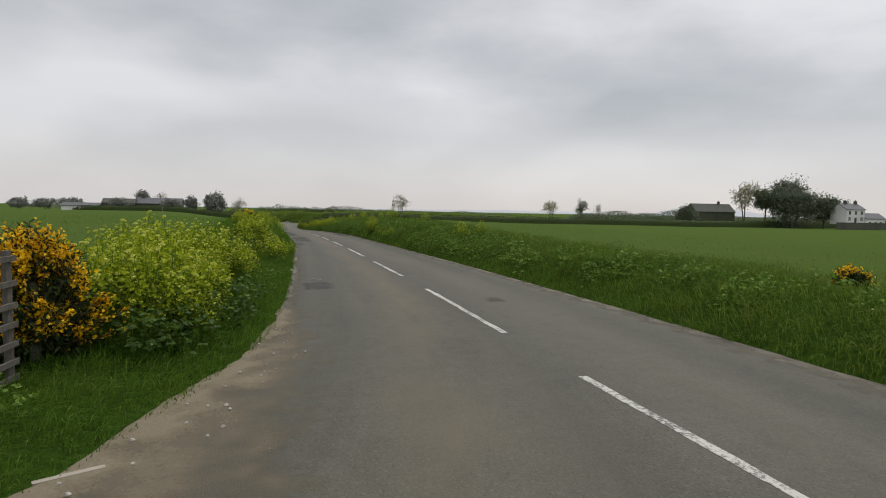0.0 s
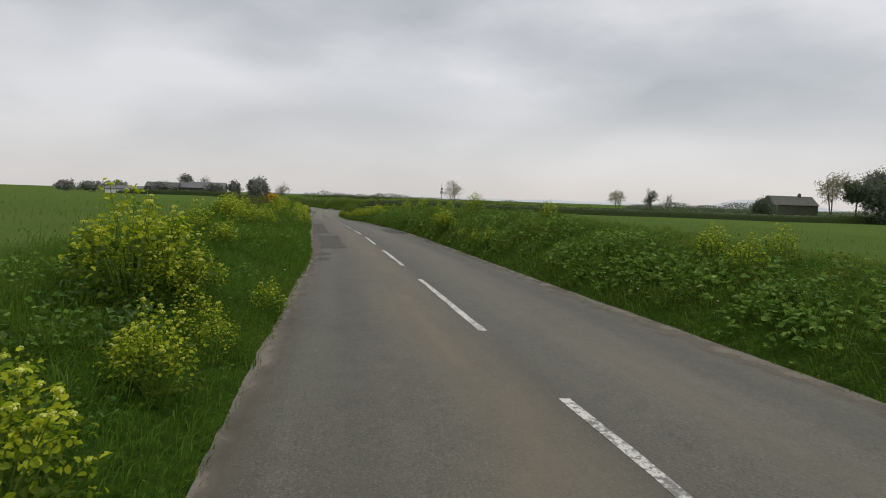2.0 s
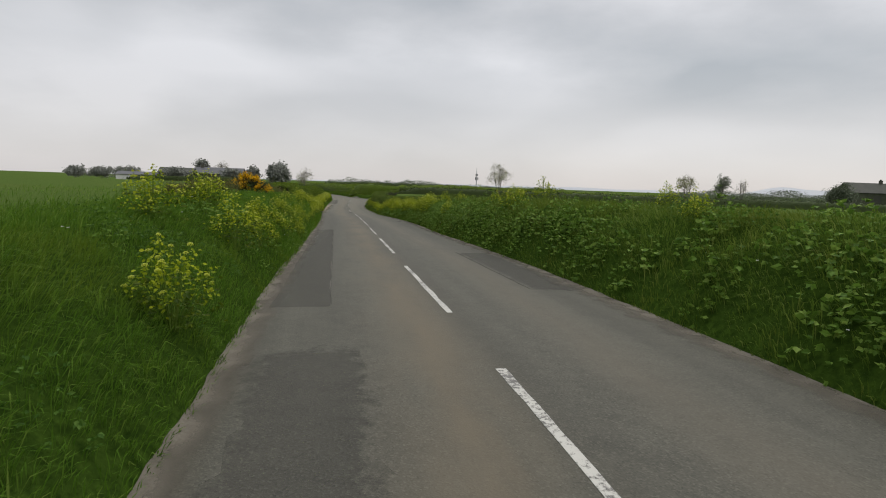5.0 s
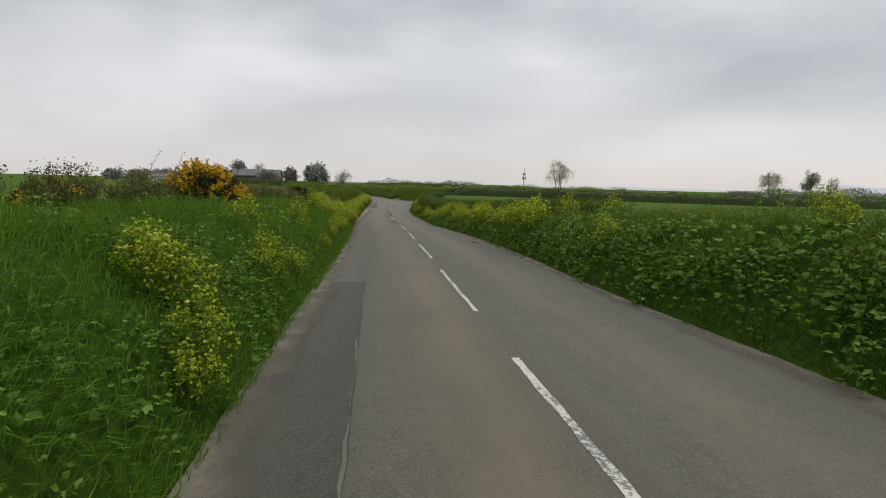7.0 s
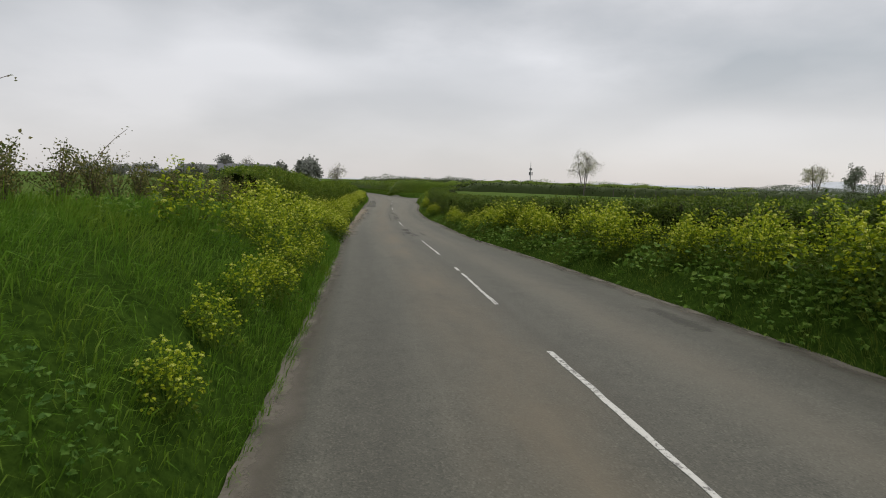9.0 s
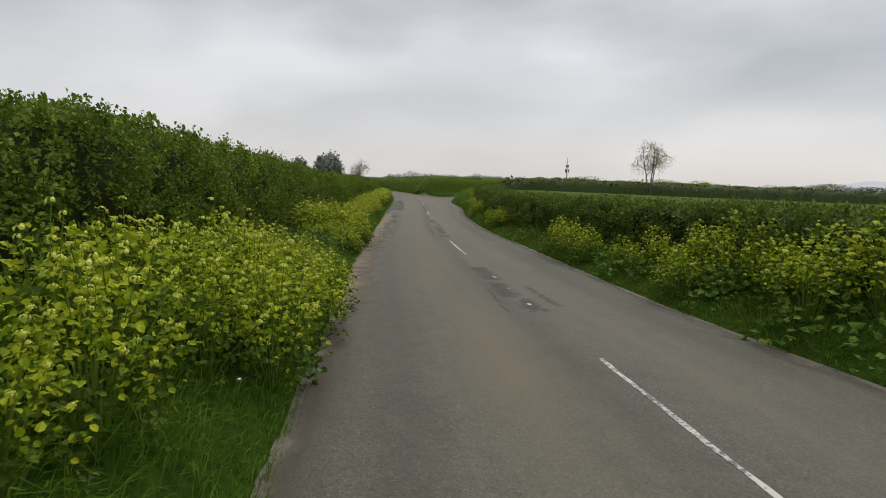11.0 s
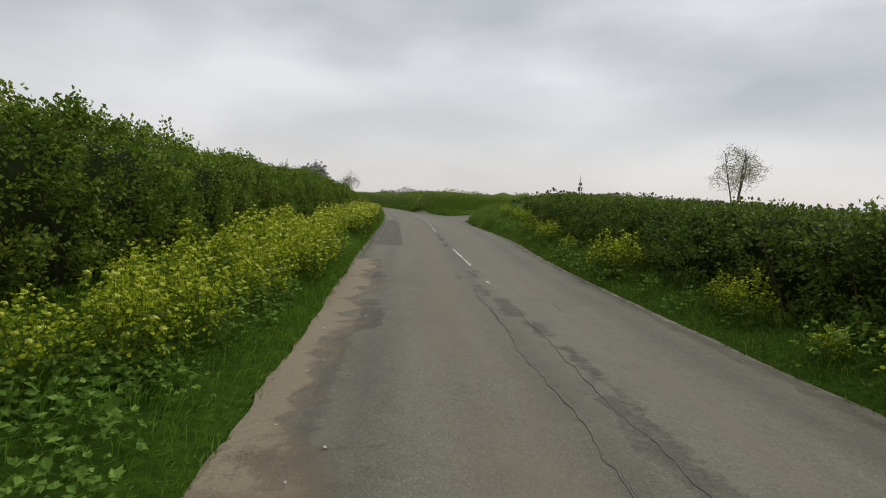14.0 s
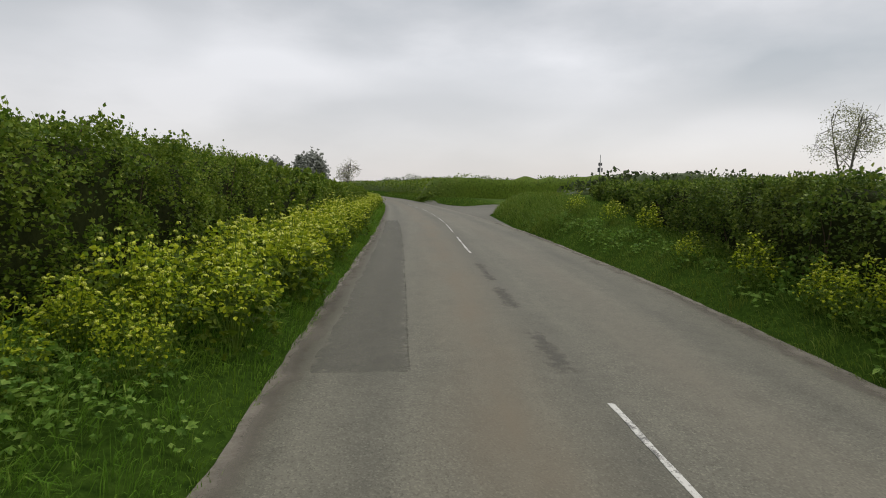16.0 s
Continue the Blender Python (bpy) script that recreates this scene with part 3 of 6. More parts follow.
def land(x, y):
    """The height of the ground at x, y (arrays)."""
    x, y = np.asarray(x, float), np.asarray(y, float)
    zr = road_z(y)
    dl, dr = edge_l(y) - x, x - edge_r(y) - flare(y)
    out = zr - 0.06
    for d, bank, width, steep, field in ((dl, bank_l, width_l, steep_l, field_left), (dr, bank_r, width_r, steep_r, field_right)):
        w = width(y)
        rise = np.clip((d - 0.05) / w, 0, 1)
        z = zr - 0.035 + bank(y) * (1 - (1 - rise) ** steep(y)) + 0.05 * waves(x, y, 11, 1.3) * np.clip(d, 0, 1)
        far = smooth01(0, 1, (d - w - 0.2) / 26.0)
        z = z + (field(x, y) - z) * far
        out = np.where(d > 0, z, out)
    return out


def at(x, y, up=0.0):
    return (x, y, float(land(x, y)) + up)


rows_y = np.concatenate([[-4500, -2000, -900, -400, -200, -120, -80, -60, -45], np.arange(-35, 0, 2.5), np.arange(0, 130, 0.5), np.arange(130, 200, 1.5), np.arange(200, 400, 8),
                         [420, 460, 520, 600, 720, 900, 1200, 1700, 2500, 4500]])
out_d = np.array([0.0, 0.05, 0.2, 0.4, 0.6, 0.85, 1.1, 1.4, 1.7, 2.0, 2.3, 2.6, 3.0, 3.5, 4.2, 5, 6, 7.5, 9, 12, 16, 21, 27, 35, 46, 60, 80, 105, 140, 200, 300, 480, 800, 1400, 2500, 4500])
yy = rows_y[:, None]
gx = np.concatenate([edge_l(yy) - out_d[::-1], edge_l(yy) * 0.66 + edge_r(yy) * 0.34 + 0 * yy, edge_l(yy) * 0.33 + edge_r(yy) * 0.67 + 0 * yy, edge_r(yy) + flare(yy) + out_d], 1)
gy = yy + 0 * gx
gz = land(gx, gy)


def sheet(x, y, z):
    r, c = x.shape
    i = np.arange(r * c).reshape(r, c)
    q = np.stack([i[:-1, :-1], i[:-1, 1:], i[1:, 1:], i[1:, :-1]], -1).reshape(-1, 4)
    return np.stack([x, y, z], -1).reshape(-1, 3), q


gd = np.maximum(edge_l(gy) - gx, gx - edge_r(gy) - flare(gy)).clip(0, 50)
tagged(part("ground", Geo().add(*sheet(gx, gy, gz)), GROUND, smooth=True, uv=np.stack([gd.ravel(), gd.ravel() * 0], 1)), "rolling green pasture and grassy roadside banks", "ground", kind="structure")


# ---- road ----
def surface(x, y):
    """The height of the road's surface, slightly cambered."""
    u = (x - edge_l(y)) / (edge_r(y) - edge_l(y))
    return road_z(y) + 0.0 - 0.03 * (2 * u - 1) ** 2 + 0.004 * waves(x, y, 3, 0.6)


def strip(y0, y1, left, right, lift, step=0.5, cols=2, ragged=0.0, seed=1, side=0.02):
    """A strip that lies on the road between two lines left(y) and right(y), with a ragged outline and a thin edge."""
    y = np.linspace(y0, y1, max(2, int((y1 - y0) / step) + 1))
    u = np.linspace(0, 1, cols)
    a, b = left(y), right(y)
    if ragged:
        a = a + ragged * (waves(y, 0 * y, seed, 2.6) + 0.6 * waves(y, 0 * y, seed + 5, 9.0))
        b = b + ragged * (waves(y, 0 * y + 9, seed + 1, 2.6) + 0.6 * waves(y, 0 * y, seed + 6, 9.0))
    x = a[:, None] + (b - a)[:, None] * u
    ys = y[:, None] + 0 * x
    if ragged:
        for row, sgn in ((0, -1), (-1, 1)):
            ys[row] += sgn * ragged * (1 + waves(u * 5, 0 * u, seed + 2, 2.0))
    z = surface(x, ys) + lift
    # turn the rim down
    x = np.concatenate([x[:, :1], x, x[:, -1:]], 1)
    ys2 = np.concatenate([ys[:, :1], ys, ys[:, -1:]], 1)
    z = np.concatenate([z[:, :1] - side, z, z[:, -1:] - side], 1)
    x, ys2 = np.concatenate([x[:1], x, x[-1:]]), np.concatenate([ys2[:1], ys2, ys2[-1:]])
    z = np.concatenate([z[:1] - side, z, z[-1:] - side])
    v, q = sheet(x, ys2, z)
    uvs = np.stack([(v[:, 0] - edge_l(v[:, 1])) / (edge_r(v[:, 1]) - edge_l(v[:, 1])), v[:, 1]], 1)
    return Geo().add(v, q), uvs


g, uvs = strip(-70, 395, edge_l, edge_r, 0.0, 0.5, 15, 0.0, side=0.12)
road = tagged(part("road", g, ASPHALT, smooth=True, uv=uvs), "narrow weathered grey asphalt country road with worn centre dashes", "road", kind="structure")

DASHES = [(-7.1, -3.1), (-1.1, 2.9), (4.93, 8.93), (10.83, 14.83), (17.1, 21.0), (23.1, 27.07), (29.2, 33.2), (35.4, 39.4), (41.4, 45.4), (47.58, 51.58), (53.6, 57.6), (59.8, 63.7), (65.8, 68.6),
          (69.0, 69.4), (71.7, 75.7), (78.0, 78.1), (79.2, 79.28), (80.3, 80.46), (83.9, 87.6), (97.82, 98.05), (100.15, 103.95), (112.9, 117.2), (119.4, 124.0), (126.0, 130.0), (133, 137), (141, 145), (150, 154), (158, 162)]
for k, (a, b) in enumerate(DASHES):
    g, uvs = strip(a, b, lambda y: middle(y) - np.interp(y, [30, 50, 60, 78], [0.040, 0.032, 0.025, 0.022]), lambda y: middle(y) + np.interp(y, [30, 50, 60, 78], [0.040, 0.032, 0.025, 0.022]), 0.003, 0.06, 2, 0.008, 30 + k, side=0.003)
    part("lane_marking", g, PAINT, road, "worn white centre line dash", uv=uvs)


def road_patch(y0, y1, a, b, mat, ragged=0.04, seed=1, lift=0.002, label="darker asphalt repair patch", crisp=0.0, flip=False):
    fa = a if callable(a) else (lambda y: 0 * y + a)
    fb = b if callable(b) else (lambda y: 0 * y + b)
    g, uvs = strip(y0, y1, fa, fb, lift, 0.1, 6, ragged, seed, side=lift)
    if mat in (DUST, DUST_SOFT, GRAVEL, APRON):
        v = g.v[0]
        u = np.clip((v[:, 0] - fa(v[:, 1])) / (fb(v[:, 1]) - fa(v[:, 1]) + 1e-6), 0, 1)
        uvs = np.stack([1 - u if flip else u, v[:, 1]], 1)
    else:
        v = g.v[0]
        rim = np.minimum(np.minimum(v[:, 0] - fa(v[:, 1]), fb(v[:, 1]) - v[:, 0]), np.minimum(v[:, 1] - y0, y1 - v[:, 1])).clip(0, 1)
        uvs = np.stack([rim + crisp, 0 * rim], 1)
    part("road_patch", g, mat, road, label, uv=uvs)


def line(ya, xa, yb, xb):
    return lambda y: np.interp(y, [ya, yb], [xa, xb])


road_patch(15.2, 16.3, 0.93, 1.48, PATCH_FRESH, 0.05, 51)
road_patch(13.15, 13.6, 3.78, 4.18, PATCH_DARK, 0.06, 52)
road_patch(33.6, 40.0, line(33, 0.98, 40, 0.72), line(33, 1.82, 40, 1.56), PATCH_OLD, 0.12, 53)
road_patch(31.5, 32.3, 0.98, 1.38, PATCH_OLD, 0.12, 54)
road_patch(30.2, 30.95, 0.98, 1.4, PATCH_OLD, 0.12, 55)
road_patch(41.8, 56.0, line(41, 0.55, 56, -0.02), line(41, 1.22, 56, 0.5), PATCH_OLD, 0.012, 56, crisp=0.15)
road_patch(43.0, 48.1, line(43, 3.90, 48, 3.65), line(43, 4.75, 48, 4.45), PATCH_OLD, 0.03, 57)
road_patch(64.5, 65.8, line(64, 3.35, 66, 3.2), line(64, 3.7, 66, 3.55), PATCH_OLD, 0.05, 58)
for k, (a, b, off, w) in enumerate([(77.6, 78.4, 0.0, 0.34), (78.5, 79.8, -0.12, 0.36), (80.0, 81.6, -0.08, 0.4), (88.9, 89.5, 0.0, 0.42), (89.7, 90.1, -0.12, 0.26), (90.4, 92.9, -0.02, 0.3),
                                   (93.2, 94.2, 0.05, 0.2), (94.5, 95.2, 0.0, 0.34), (95.4, 96.6, -0.08, 0.34), (96.7, 97.65, -0.2, 0.22), (98.4, 99.2, -0.14, 0.24), (104.6, 105.8, -0.1, 0.26), (107.0, 108.4, -0.08, 0.26), (109.0, 111.0, -0.05, 0.22)]):
    road_patch(a, b, lambda y, o=off, v=w: middle(y) + o - v / 2, lambda y, o=off, v=w: middle(y) + o + v / 2, PATCH_WORN, 0.07, 70 + 3 * k, 0.0024, "crumbling patched asphalt along the centre joint")
road_patch(104.65, 127.0, lambda y: edge_l(y) + 0.24, lambda y: edge_l(y) + np.interp(y, [104, 127], [1.0, 0.8]), PATCH_OLD, 0.02, 59, crisp=0.06)
road_patch(94.6, 95.72, -1.84, -1.50, PATCH_FRESH, 0.05, 60)
road_patch(95.78, 96.25, -1.88, -1.58, PATCH_FRESH, 0.04, 160)
road_patch(97.7, 98.75, -1.93, -1.66, PATCH_FRESH, 0.05, 61)
road_patch(80.4, 80.9, -1.74, -1.52, PATCH_DARK, 0.04, 69)
road_patch(86.5, 94.5, lambda y: edge_l(y) + 0.27, lambda y: edge_l(y) + 0.5, PATCH_WORN, 0.06, 62, 0.0024, "crumbling edge of the asphalt")
CRACK = plain_mat("open_crack", (0.042, 0.040, 0.035), (0.072, 0.068, 0.060), 30.0, 0.95, 0.8, 0.01)
CHIPPED = plain_mat("chipped_asphalt_rim", (0.10, 0.094, 0.080), (0.15, 0.142, 0.122), 40.0, 0.9, 0.8, 0.006)


def crack(y0, y1, base, off, wide, seed, rim=True, wander=0.035):
    """A broken joint along the road: a dark fissure of uneven width beside a chipped, paler rim."""
    wob = lambda y: base(y) + off + wander * waves(y, 0 * y, seed, 2.2) + wander * 0.6 * waves(y, 0 * y, seed + 1, 9.0) + wander * 0.3 * waves(y, 0 * y, seed + 4, 24.0)
    own = lambda y: wide * np.clip(0.3 + 0.8 * waves(y, 0 * y + 3, seed + 2, 3.1), 0.04, 1.4) * np.clip(np.minimum(y - y0, y1 - y) * 3, 0.1, 1) * np.clip(0.2 + 1.6 * waves(y, 0 * y + 5, seed + 6, 1.3), 0.02, 1)
    g, uvs = strip(y0, y1, lambda y: wob(y) - own(y) / 2, lambda y: wob(y) + own(y) / 2, 0.0044, 0.05, 2, 0.0, seed, side=0.0044)
    part("crack", g, CRACK, road, "dark open crack in the asphalt", uv=uvs)
    if rim:
        lip = lambda y: wide * np.clip(2.6 * waves(y, 0 * y + 7, seed + 3, 2.4) - 0.1, 0.0, 2.4)
        g, uvs = strip(y0, y1, lambda y: wob(y) - own(y) / 2 - lip(y), lambda y: wob(y) - own(y) / 2, 0.004, 0.05, 2, 0.0, seed, side=0.004)
        part("crack_rim", g, CHIPPED, road, "pale chipped rim of a crack", uv=uvs)


# the broken trench along the centre, with a joint on either side
crack(88.6, 97.2, middle, -0.35, 0.013, 131)
crack(89.4, 95.7, middle, -0.03, 0.012, 132)
crack(77.6, 79.0, middle, -0.37, 0.024, 133)
crack(98.2, 99.0, middle, -0.40, 0.022, 139)
road_patch(90.2, 94.2, lambda y: middle(y) + 0.0, lambda y: middle(y) + 0.17, PATCH_WORN, 0.05, 135, 0.0018, "dark worn streak beside the centre joint")
road_patch(77.9, 79.5, lambda y: middle(y) + 0.22, lambda y: middle(y) + 0.42, PATCH_WORN, 0.05, 136, 0.0018, "dark worn streak beside the centre joint")
road_patch(95.8, 96.4, lambda y: middle(y) + 0.48, lambda y: middle(y) + 0.62, PATCH_WORN, 0.05, 137, 0.0018, "dark worn streak beside the centre joint")
road_patch(98.9, 99.5, lambda y: middle(y) - 0.12, lambda y: middle(y) + 0.06, PATCH_WORN, 0.06, 138, 0.0018, "dark worn streak beside the centre joint")
# the broken edge over the washed-out sand
crack(98.8, 100.7, middle, -1.80, 0.013, 142, False, 0.06)
# joints of the long repairs
crack(41.9, 56.0, line(41, 1.22, 56, 0.5), 0.0, 0.010, 143, True, 0.010)
crack(43.1, 48.1, line(43, 3.90, 48, 3.65), 0.0, 0.007, 144, False, 0.008)
crack(104.7, 127.0, lambda y: edge_l(y) + np.interp(y, [104, 127], [1.0, 0.8]), 0.0, 0.007, 145, False, 0.008)
# grit washed along the left edge, and the gravel of the gateway
road_patch(78.0, 92.0, lambda y: edge_l(y) - 0.02, lambda y: edge_l(y) + np.interp(y, [78, 86, 92], [0.5, 0.6, 0.8]), DUST_SOFT, 0.03, 75, 0.0035, "pale grit washed along the road edge")
road_patch(91.6, 100.7, lambda y: edge_l(y) - 0.02, lambda y: edge_l(y) + np.interp(y, [91, 95, 101], [0.34, 0.6, 0.72]), DUST, 0.03, 63, 0.0035, "pale grit washed along the road edge")
road_patch(16.62, 17.3, 0.98, 1.42, PATCH_PALE, 0.1, 64, 0.003, "pale scraped spot in the asphalt")
road_patch(1.0, 13.0, lambda y: edge_l(y) - 0.1, lambda y: np.interp(y, [0, 7.5, 10, 13], [0.4, 0.95, 1.1, 1.0]), APRON, 0.07, 65, 0.0035, "dusty gravel apron before the field gate")

for y0, y1, seed in ((13.0, 78.0, 67), (100.7, 130.0, 68)):
    road_patch(y0, y1, lambda y: edge_l(y) - 0.04, lambda y: edge_l(y) + np.interp(y, [38, 44, 58, 64], [0.18, 0.3, 0.3, 0.18]) + 0.05 * waves(y, 0 * y, 4, 0.5), GRAVEL, 0.02, seed, 0.003, "pale dust along the road edge")
road_patch(4.0, 126.0, lambda y: edge_r(y) - np.interp(y, [4, 30, 60, 80, 126], [0.42, 0.36, 0.28, 0.2, 0.2]) - 0.06 * waves(y, 0 * y, 14, 0.6), lambda y: edge_r(y) + 0.04, GRAVEL, 0.02, 168, 0.003, "pale dust along the road edge", flip=True)

# side road that leaves on the right
sy = np.linspace(0, 1, 41)
near = np.stack([np.interp(sy, [0, 0.3, 0.5, 0.65, 1], [2.2, 2.9, 4.8, 9, 60]), np.interp(sy, [0, 0.3, 0.5, 0.65, 1], [122, 136, 146, 150, 160])], 1)
far_ = np.stack([np.interp(sy, [0, 0.3, 0.5, 0.65, 1], [-1.2, 0.6, 3.2, 9, 60]), np.interp(sy, [0, 0.3, 0.5, 0.65, 1], [174, 166, 160, 158, 168])], 1)
cols = np.linspace(0, 1, 9)[None, :, None]
grid = near[:, None] * (1 - cols) + far_[:, None] * cols
sx, sy2 = grid[..., 0], grid[..., 1]
sz = np.where(sx < edge_r(sy2), road_z(sy2) - 0.05, np.maximum(land(sx, sy2), road_z(sy2) - 0.06) + 0.03)
v, q = sheet(sx, sy2, sz)
tagged(part("side_road", Geo().add(v, q), ASPHALT, smooth=True, uv=np.stack([0.5 + 0 * v[:, 0], v[:, 1]], 1)), "grey asphalt side road that joins between grassy banks", "road", kind="structure")


# ---- grass ----
def grass_patch(area, n, side, seed, long=(0.13, 0.31), wide=(0.005, 0.0085), fade=1.1, gap=0.24):
    """n blades in shaggy tussocks on one verge: area is (y0, y1, d0, d1), d counted from the road's edge."""
    rng = np.random.default_rng(seed)
    y0, y1, d0, d1 = area
    m = int((y1 - y0) * (d1 - d0) / gap ** 2)
    rows = max(1, round((d1 - d0) / gap))
    cell = np.arange(m)
    td = d0 + (d1 - d0) * ((cell % rows + rng.uniform(0, 1, m)) / rows) ** fade
    ty = y0 + (y1 - y0) * (cell + rng.uniform(-1, 1, m) * rows * 0.8) / m
    grade = rng.uniform(0.55, 1.2, m) * (1 + 0.25 * waves(td * 3, ty, seed, 0.8))
    spread = rng.uniform(0.35, 0.62, m) * gap
    way = rng.normal(size=(m, 2)) * 0.3
    k = rng.integers(0, m, n)
    off = rng.normal(0, 1, (n, 2))
    y, d = ty[k] + off[:, 1] * spread[k], td[k] + off[:, 0] * spread[k]
    d = np.where(d < d0, d0 + rng.uniform(0, 0.16, n), d)
    x = edge_l(y) - d if side < 0 else edge_r(y) + flare(y) + d
    keep = d < np.where(y > 66, 2.2, 99)
    if side > 0:
        keep &= ~((y > 146) & (y < 159))
    x, y, d, k, off = x[keep], y[keep], d[keep], k[keep], off[keep]
    m = len(x)
    size = rng.uniform(*long, m) * grade[k] * np.maximum(np.interp(d, [-0.1, 0.0, 0.15, 0.4], [0.4, 0.5, 0.8, 1.0]), np.where(side < 0, np.interp(y, [40, 46, 72, 78], [0, 0.9, 0.9, 0]), 0))
    lean = np.zeros((m, 3))
    lean[:, :2] = off * [side, 1] * rng.uniform(0.15, 0.5, (m, 1)) + way[k] + rng.normal(0, 0.28, (m, 2))
    sway = waves(x, y, seed + 1, 0.7)[:, None]
    lean += np.array([side * -0.5, 0.1, 0]) + sway * [0.2, 0.26, 0]
    lean[:, 0] *= np.interp(d, [0.0, 0.5], [0.45, 1.0])
    lean *= 1.0 / np.maximum(np.linalg.norm(lean, axis=1, keepdims=True), 1.0)
    size = size * np.where((side < 0) & (y < 10.5), 0.55, 1.0)
    if side > 0:
        # the crest of the right bank is grazed shorter
        size = size * np.interp(d, [1.3, 2.2], [1.0, 0.5])
    heap = 0.09 * grade[k] * np.exp(-0.5 * (off ** 2).sum(1)) * np.interp(d, [0.0, 0.5], [0.0, 1.0])
    return np.stack([x, y, land(x, y) - 0.03 + heap], 1), size, rng.uniform(*wide, m), lean, rng


def grow(name, label, mat, *specs):
    geo = Geo()
    for spec in specs:
        p, size, w, lean, rng = grass_patch(*spec)
        blades(geo, p, size, w, lean, rng)
    return tagged(part(name, geo, mat), label, "grass", kind="stuff")


grow("verge_grass", "long lush green grass on the roadside bank", GRASS, ((8, 74, -0.03, 3.2), 215000, -1, 21), ((3, 11, -0.05, 2.4), 22000, -1, 25, (0.10, 0.2)), ((74, 125, -0.05, 1.9), 84000, -1, 22, (0.12, 0.27)),
     ((125, 200, 0.0, 2.0), 10000, -1, 23, (0.3, 0.5), (0.02, 0.03)), ((2, 80, 3.2, 12.0), 9000, -1, 24, (0.1, 0.26), (0.012, 0.02), 2.4))
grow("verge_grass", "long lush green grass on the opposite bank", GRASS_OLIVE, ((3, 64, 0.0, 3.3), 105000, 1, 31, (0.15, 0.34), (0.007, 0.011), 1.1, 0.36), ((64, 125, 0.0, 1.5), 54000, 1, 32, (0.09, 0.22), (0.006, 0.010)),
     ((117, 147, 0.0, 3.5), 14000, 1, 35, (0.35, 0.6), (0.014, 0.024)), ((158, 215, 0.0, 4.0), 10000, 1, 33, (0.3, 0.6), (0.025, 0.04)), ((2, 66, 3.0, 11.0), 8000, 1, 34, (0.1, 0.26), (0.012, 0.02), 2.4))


def weed_clumps(name, label, spots, seed, size=(0.028, 0.054), mat=None, thick=62):
    rng, geo = np.random.default_rng(seed), Geo()
    for x, y, r, h in spots:
        n = int(thick * r / 0.3)
        a, rad = rng.uniform(0, 6.28, n), r * np.sqrt(rng.uniform(0, 1, n))
        px, py = x + rad * np.cos(a), y + rad * np.sin(a)
        pz = land(px, py) + h * rng.uniform(0.25, 1, n) * (1 - 0.5 * (rad / r) ** 2)
        d = np.stack([np.cos(a), np.sin(a), rng.uniform(-0.5, 0.5, n)], 1) + rng.normal(size=(n, 3)) * 0.5
        s = rng.uniform(*size, n)
        for turn in (-0.9, 0.0, 0.9):
            c, q = math.cos(turn), math.sin(turn)
            dd = np.stack([d[:, 0] * c - d[:, 1] * q, d[:, 0] * q + d[:, 1] * c, d[:, 2]], 1)
            leaves(geo, np.stack([px, py, pz], 1), dd, s * (1.15 if turn == 0 else 0.9), s * 0.72, rng, 0.14)
    return tagged(part(name, geo, mat or WEED), label, "weeds", kind="stuff")


rng = np.random.default_rng(77)
spots_l, spots_r = [], []
for _ in range(110):
    y = rng.uniform(8, 122)
    spots_l.append((edge_l(y) - rng.uniform(0.25, 1.5 if y > 72 else 2.6), y, rng.uniform(0.15, 0.38), rng.uniform(0.25, 0.5)))
for _ in range(80):
    y = rng.uniform(8, 122)
    spots_r.append((edge_r(y) + rng.uniform(0.25, 0.85 if y > 66 else 2.3), y, rng.uniform(0.15, 0.42), rng.uniform(0.22, 0.5)))
for _ in range(90):
    y = rng.uniform(9, 46)
    spots_r.append((float(edge_r(y)) + rng.uniform(0.25, 1.6), y, rng.uniform(0.18, 0.4), rng.uniform(0.2, 0.38)))
# leafy stretches at the foot of the banks: side, y0, y1, step, d0, d1, height
for side, y0, y1, step, d0, d1, h in ((-1, 47, 57, 0.4, 0.08, 0.5, 0.26), (-1, 51.3, 53.2, 0.18, 0.2, 1.0, 0.3), (1, 44, 65, 0.2, 0.1, 0.65, 0.42), (1, 59, 64.5, 0.24, 0.3, 1.1, 0.5),
                                      (1, 24, 27.5, 0.2, 0.2, 1.4, 0.4), (1, 30.4, 33, 0.25, 0.1, 0.7, 0.4), (-1, 78.6, 82.4, 0.12, 0.2, 1.3, 0.4), (-1, 87.8, 92.4, 0.13, 0.25, 1.3, 0.34),
                                      (-1, 101.6, 103.9, 0.13, 0.5, 1.3, 0.3), (-1, 92.4, 101.5, 0.14, 0.4, 1.2, 0.3), (-1, 82.4, 87.8, 0.16, 0.3, 1.2, 0.3), (1, 95, 123, 0.5, 0.3, 0.9, 0.24)):
    for y in np.arange(y0, y1, step):
        d = rng.uniform(d0, d1)
        (spots_l if side < 0 else spots_r).append((float(edge_l(y)) - d if side < 0 else float(edge_r(y)) + d, y, rng.uniform(0.16, 0.32), h * rng.uniform(0.7, 1.2)))
weed_clumps("broadleaf_weeds", "low clumps of broad green weed leaves in the grass", spots_l, 78)
weed_clumps("broadleaf_weeds", "low clumps of broad green weed leaves along the bank foot", spots_r, 79, (0.038, 0.075), None, 42)
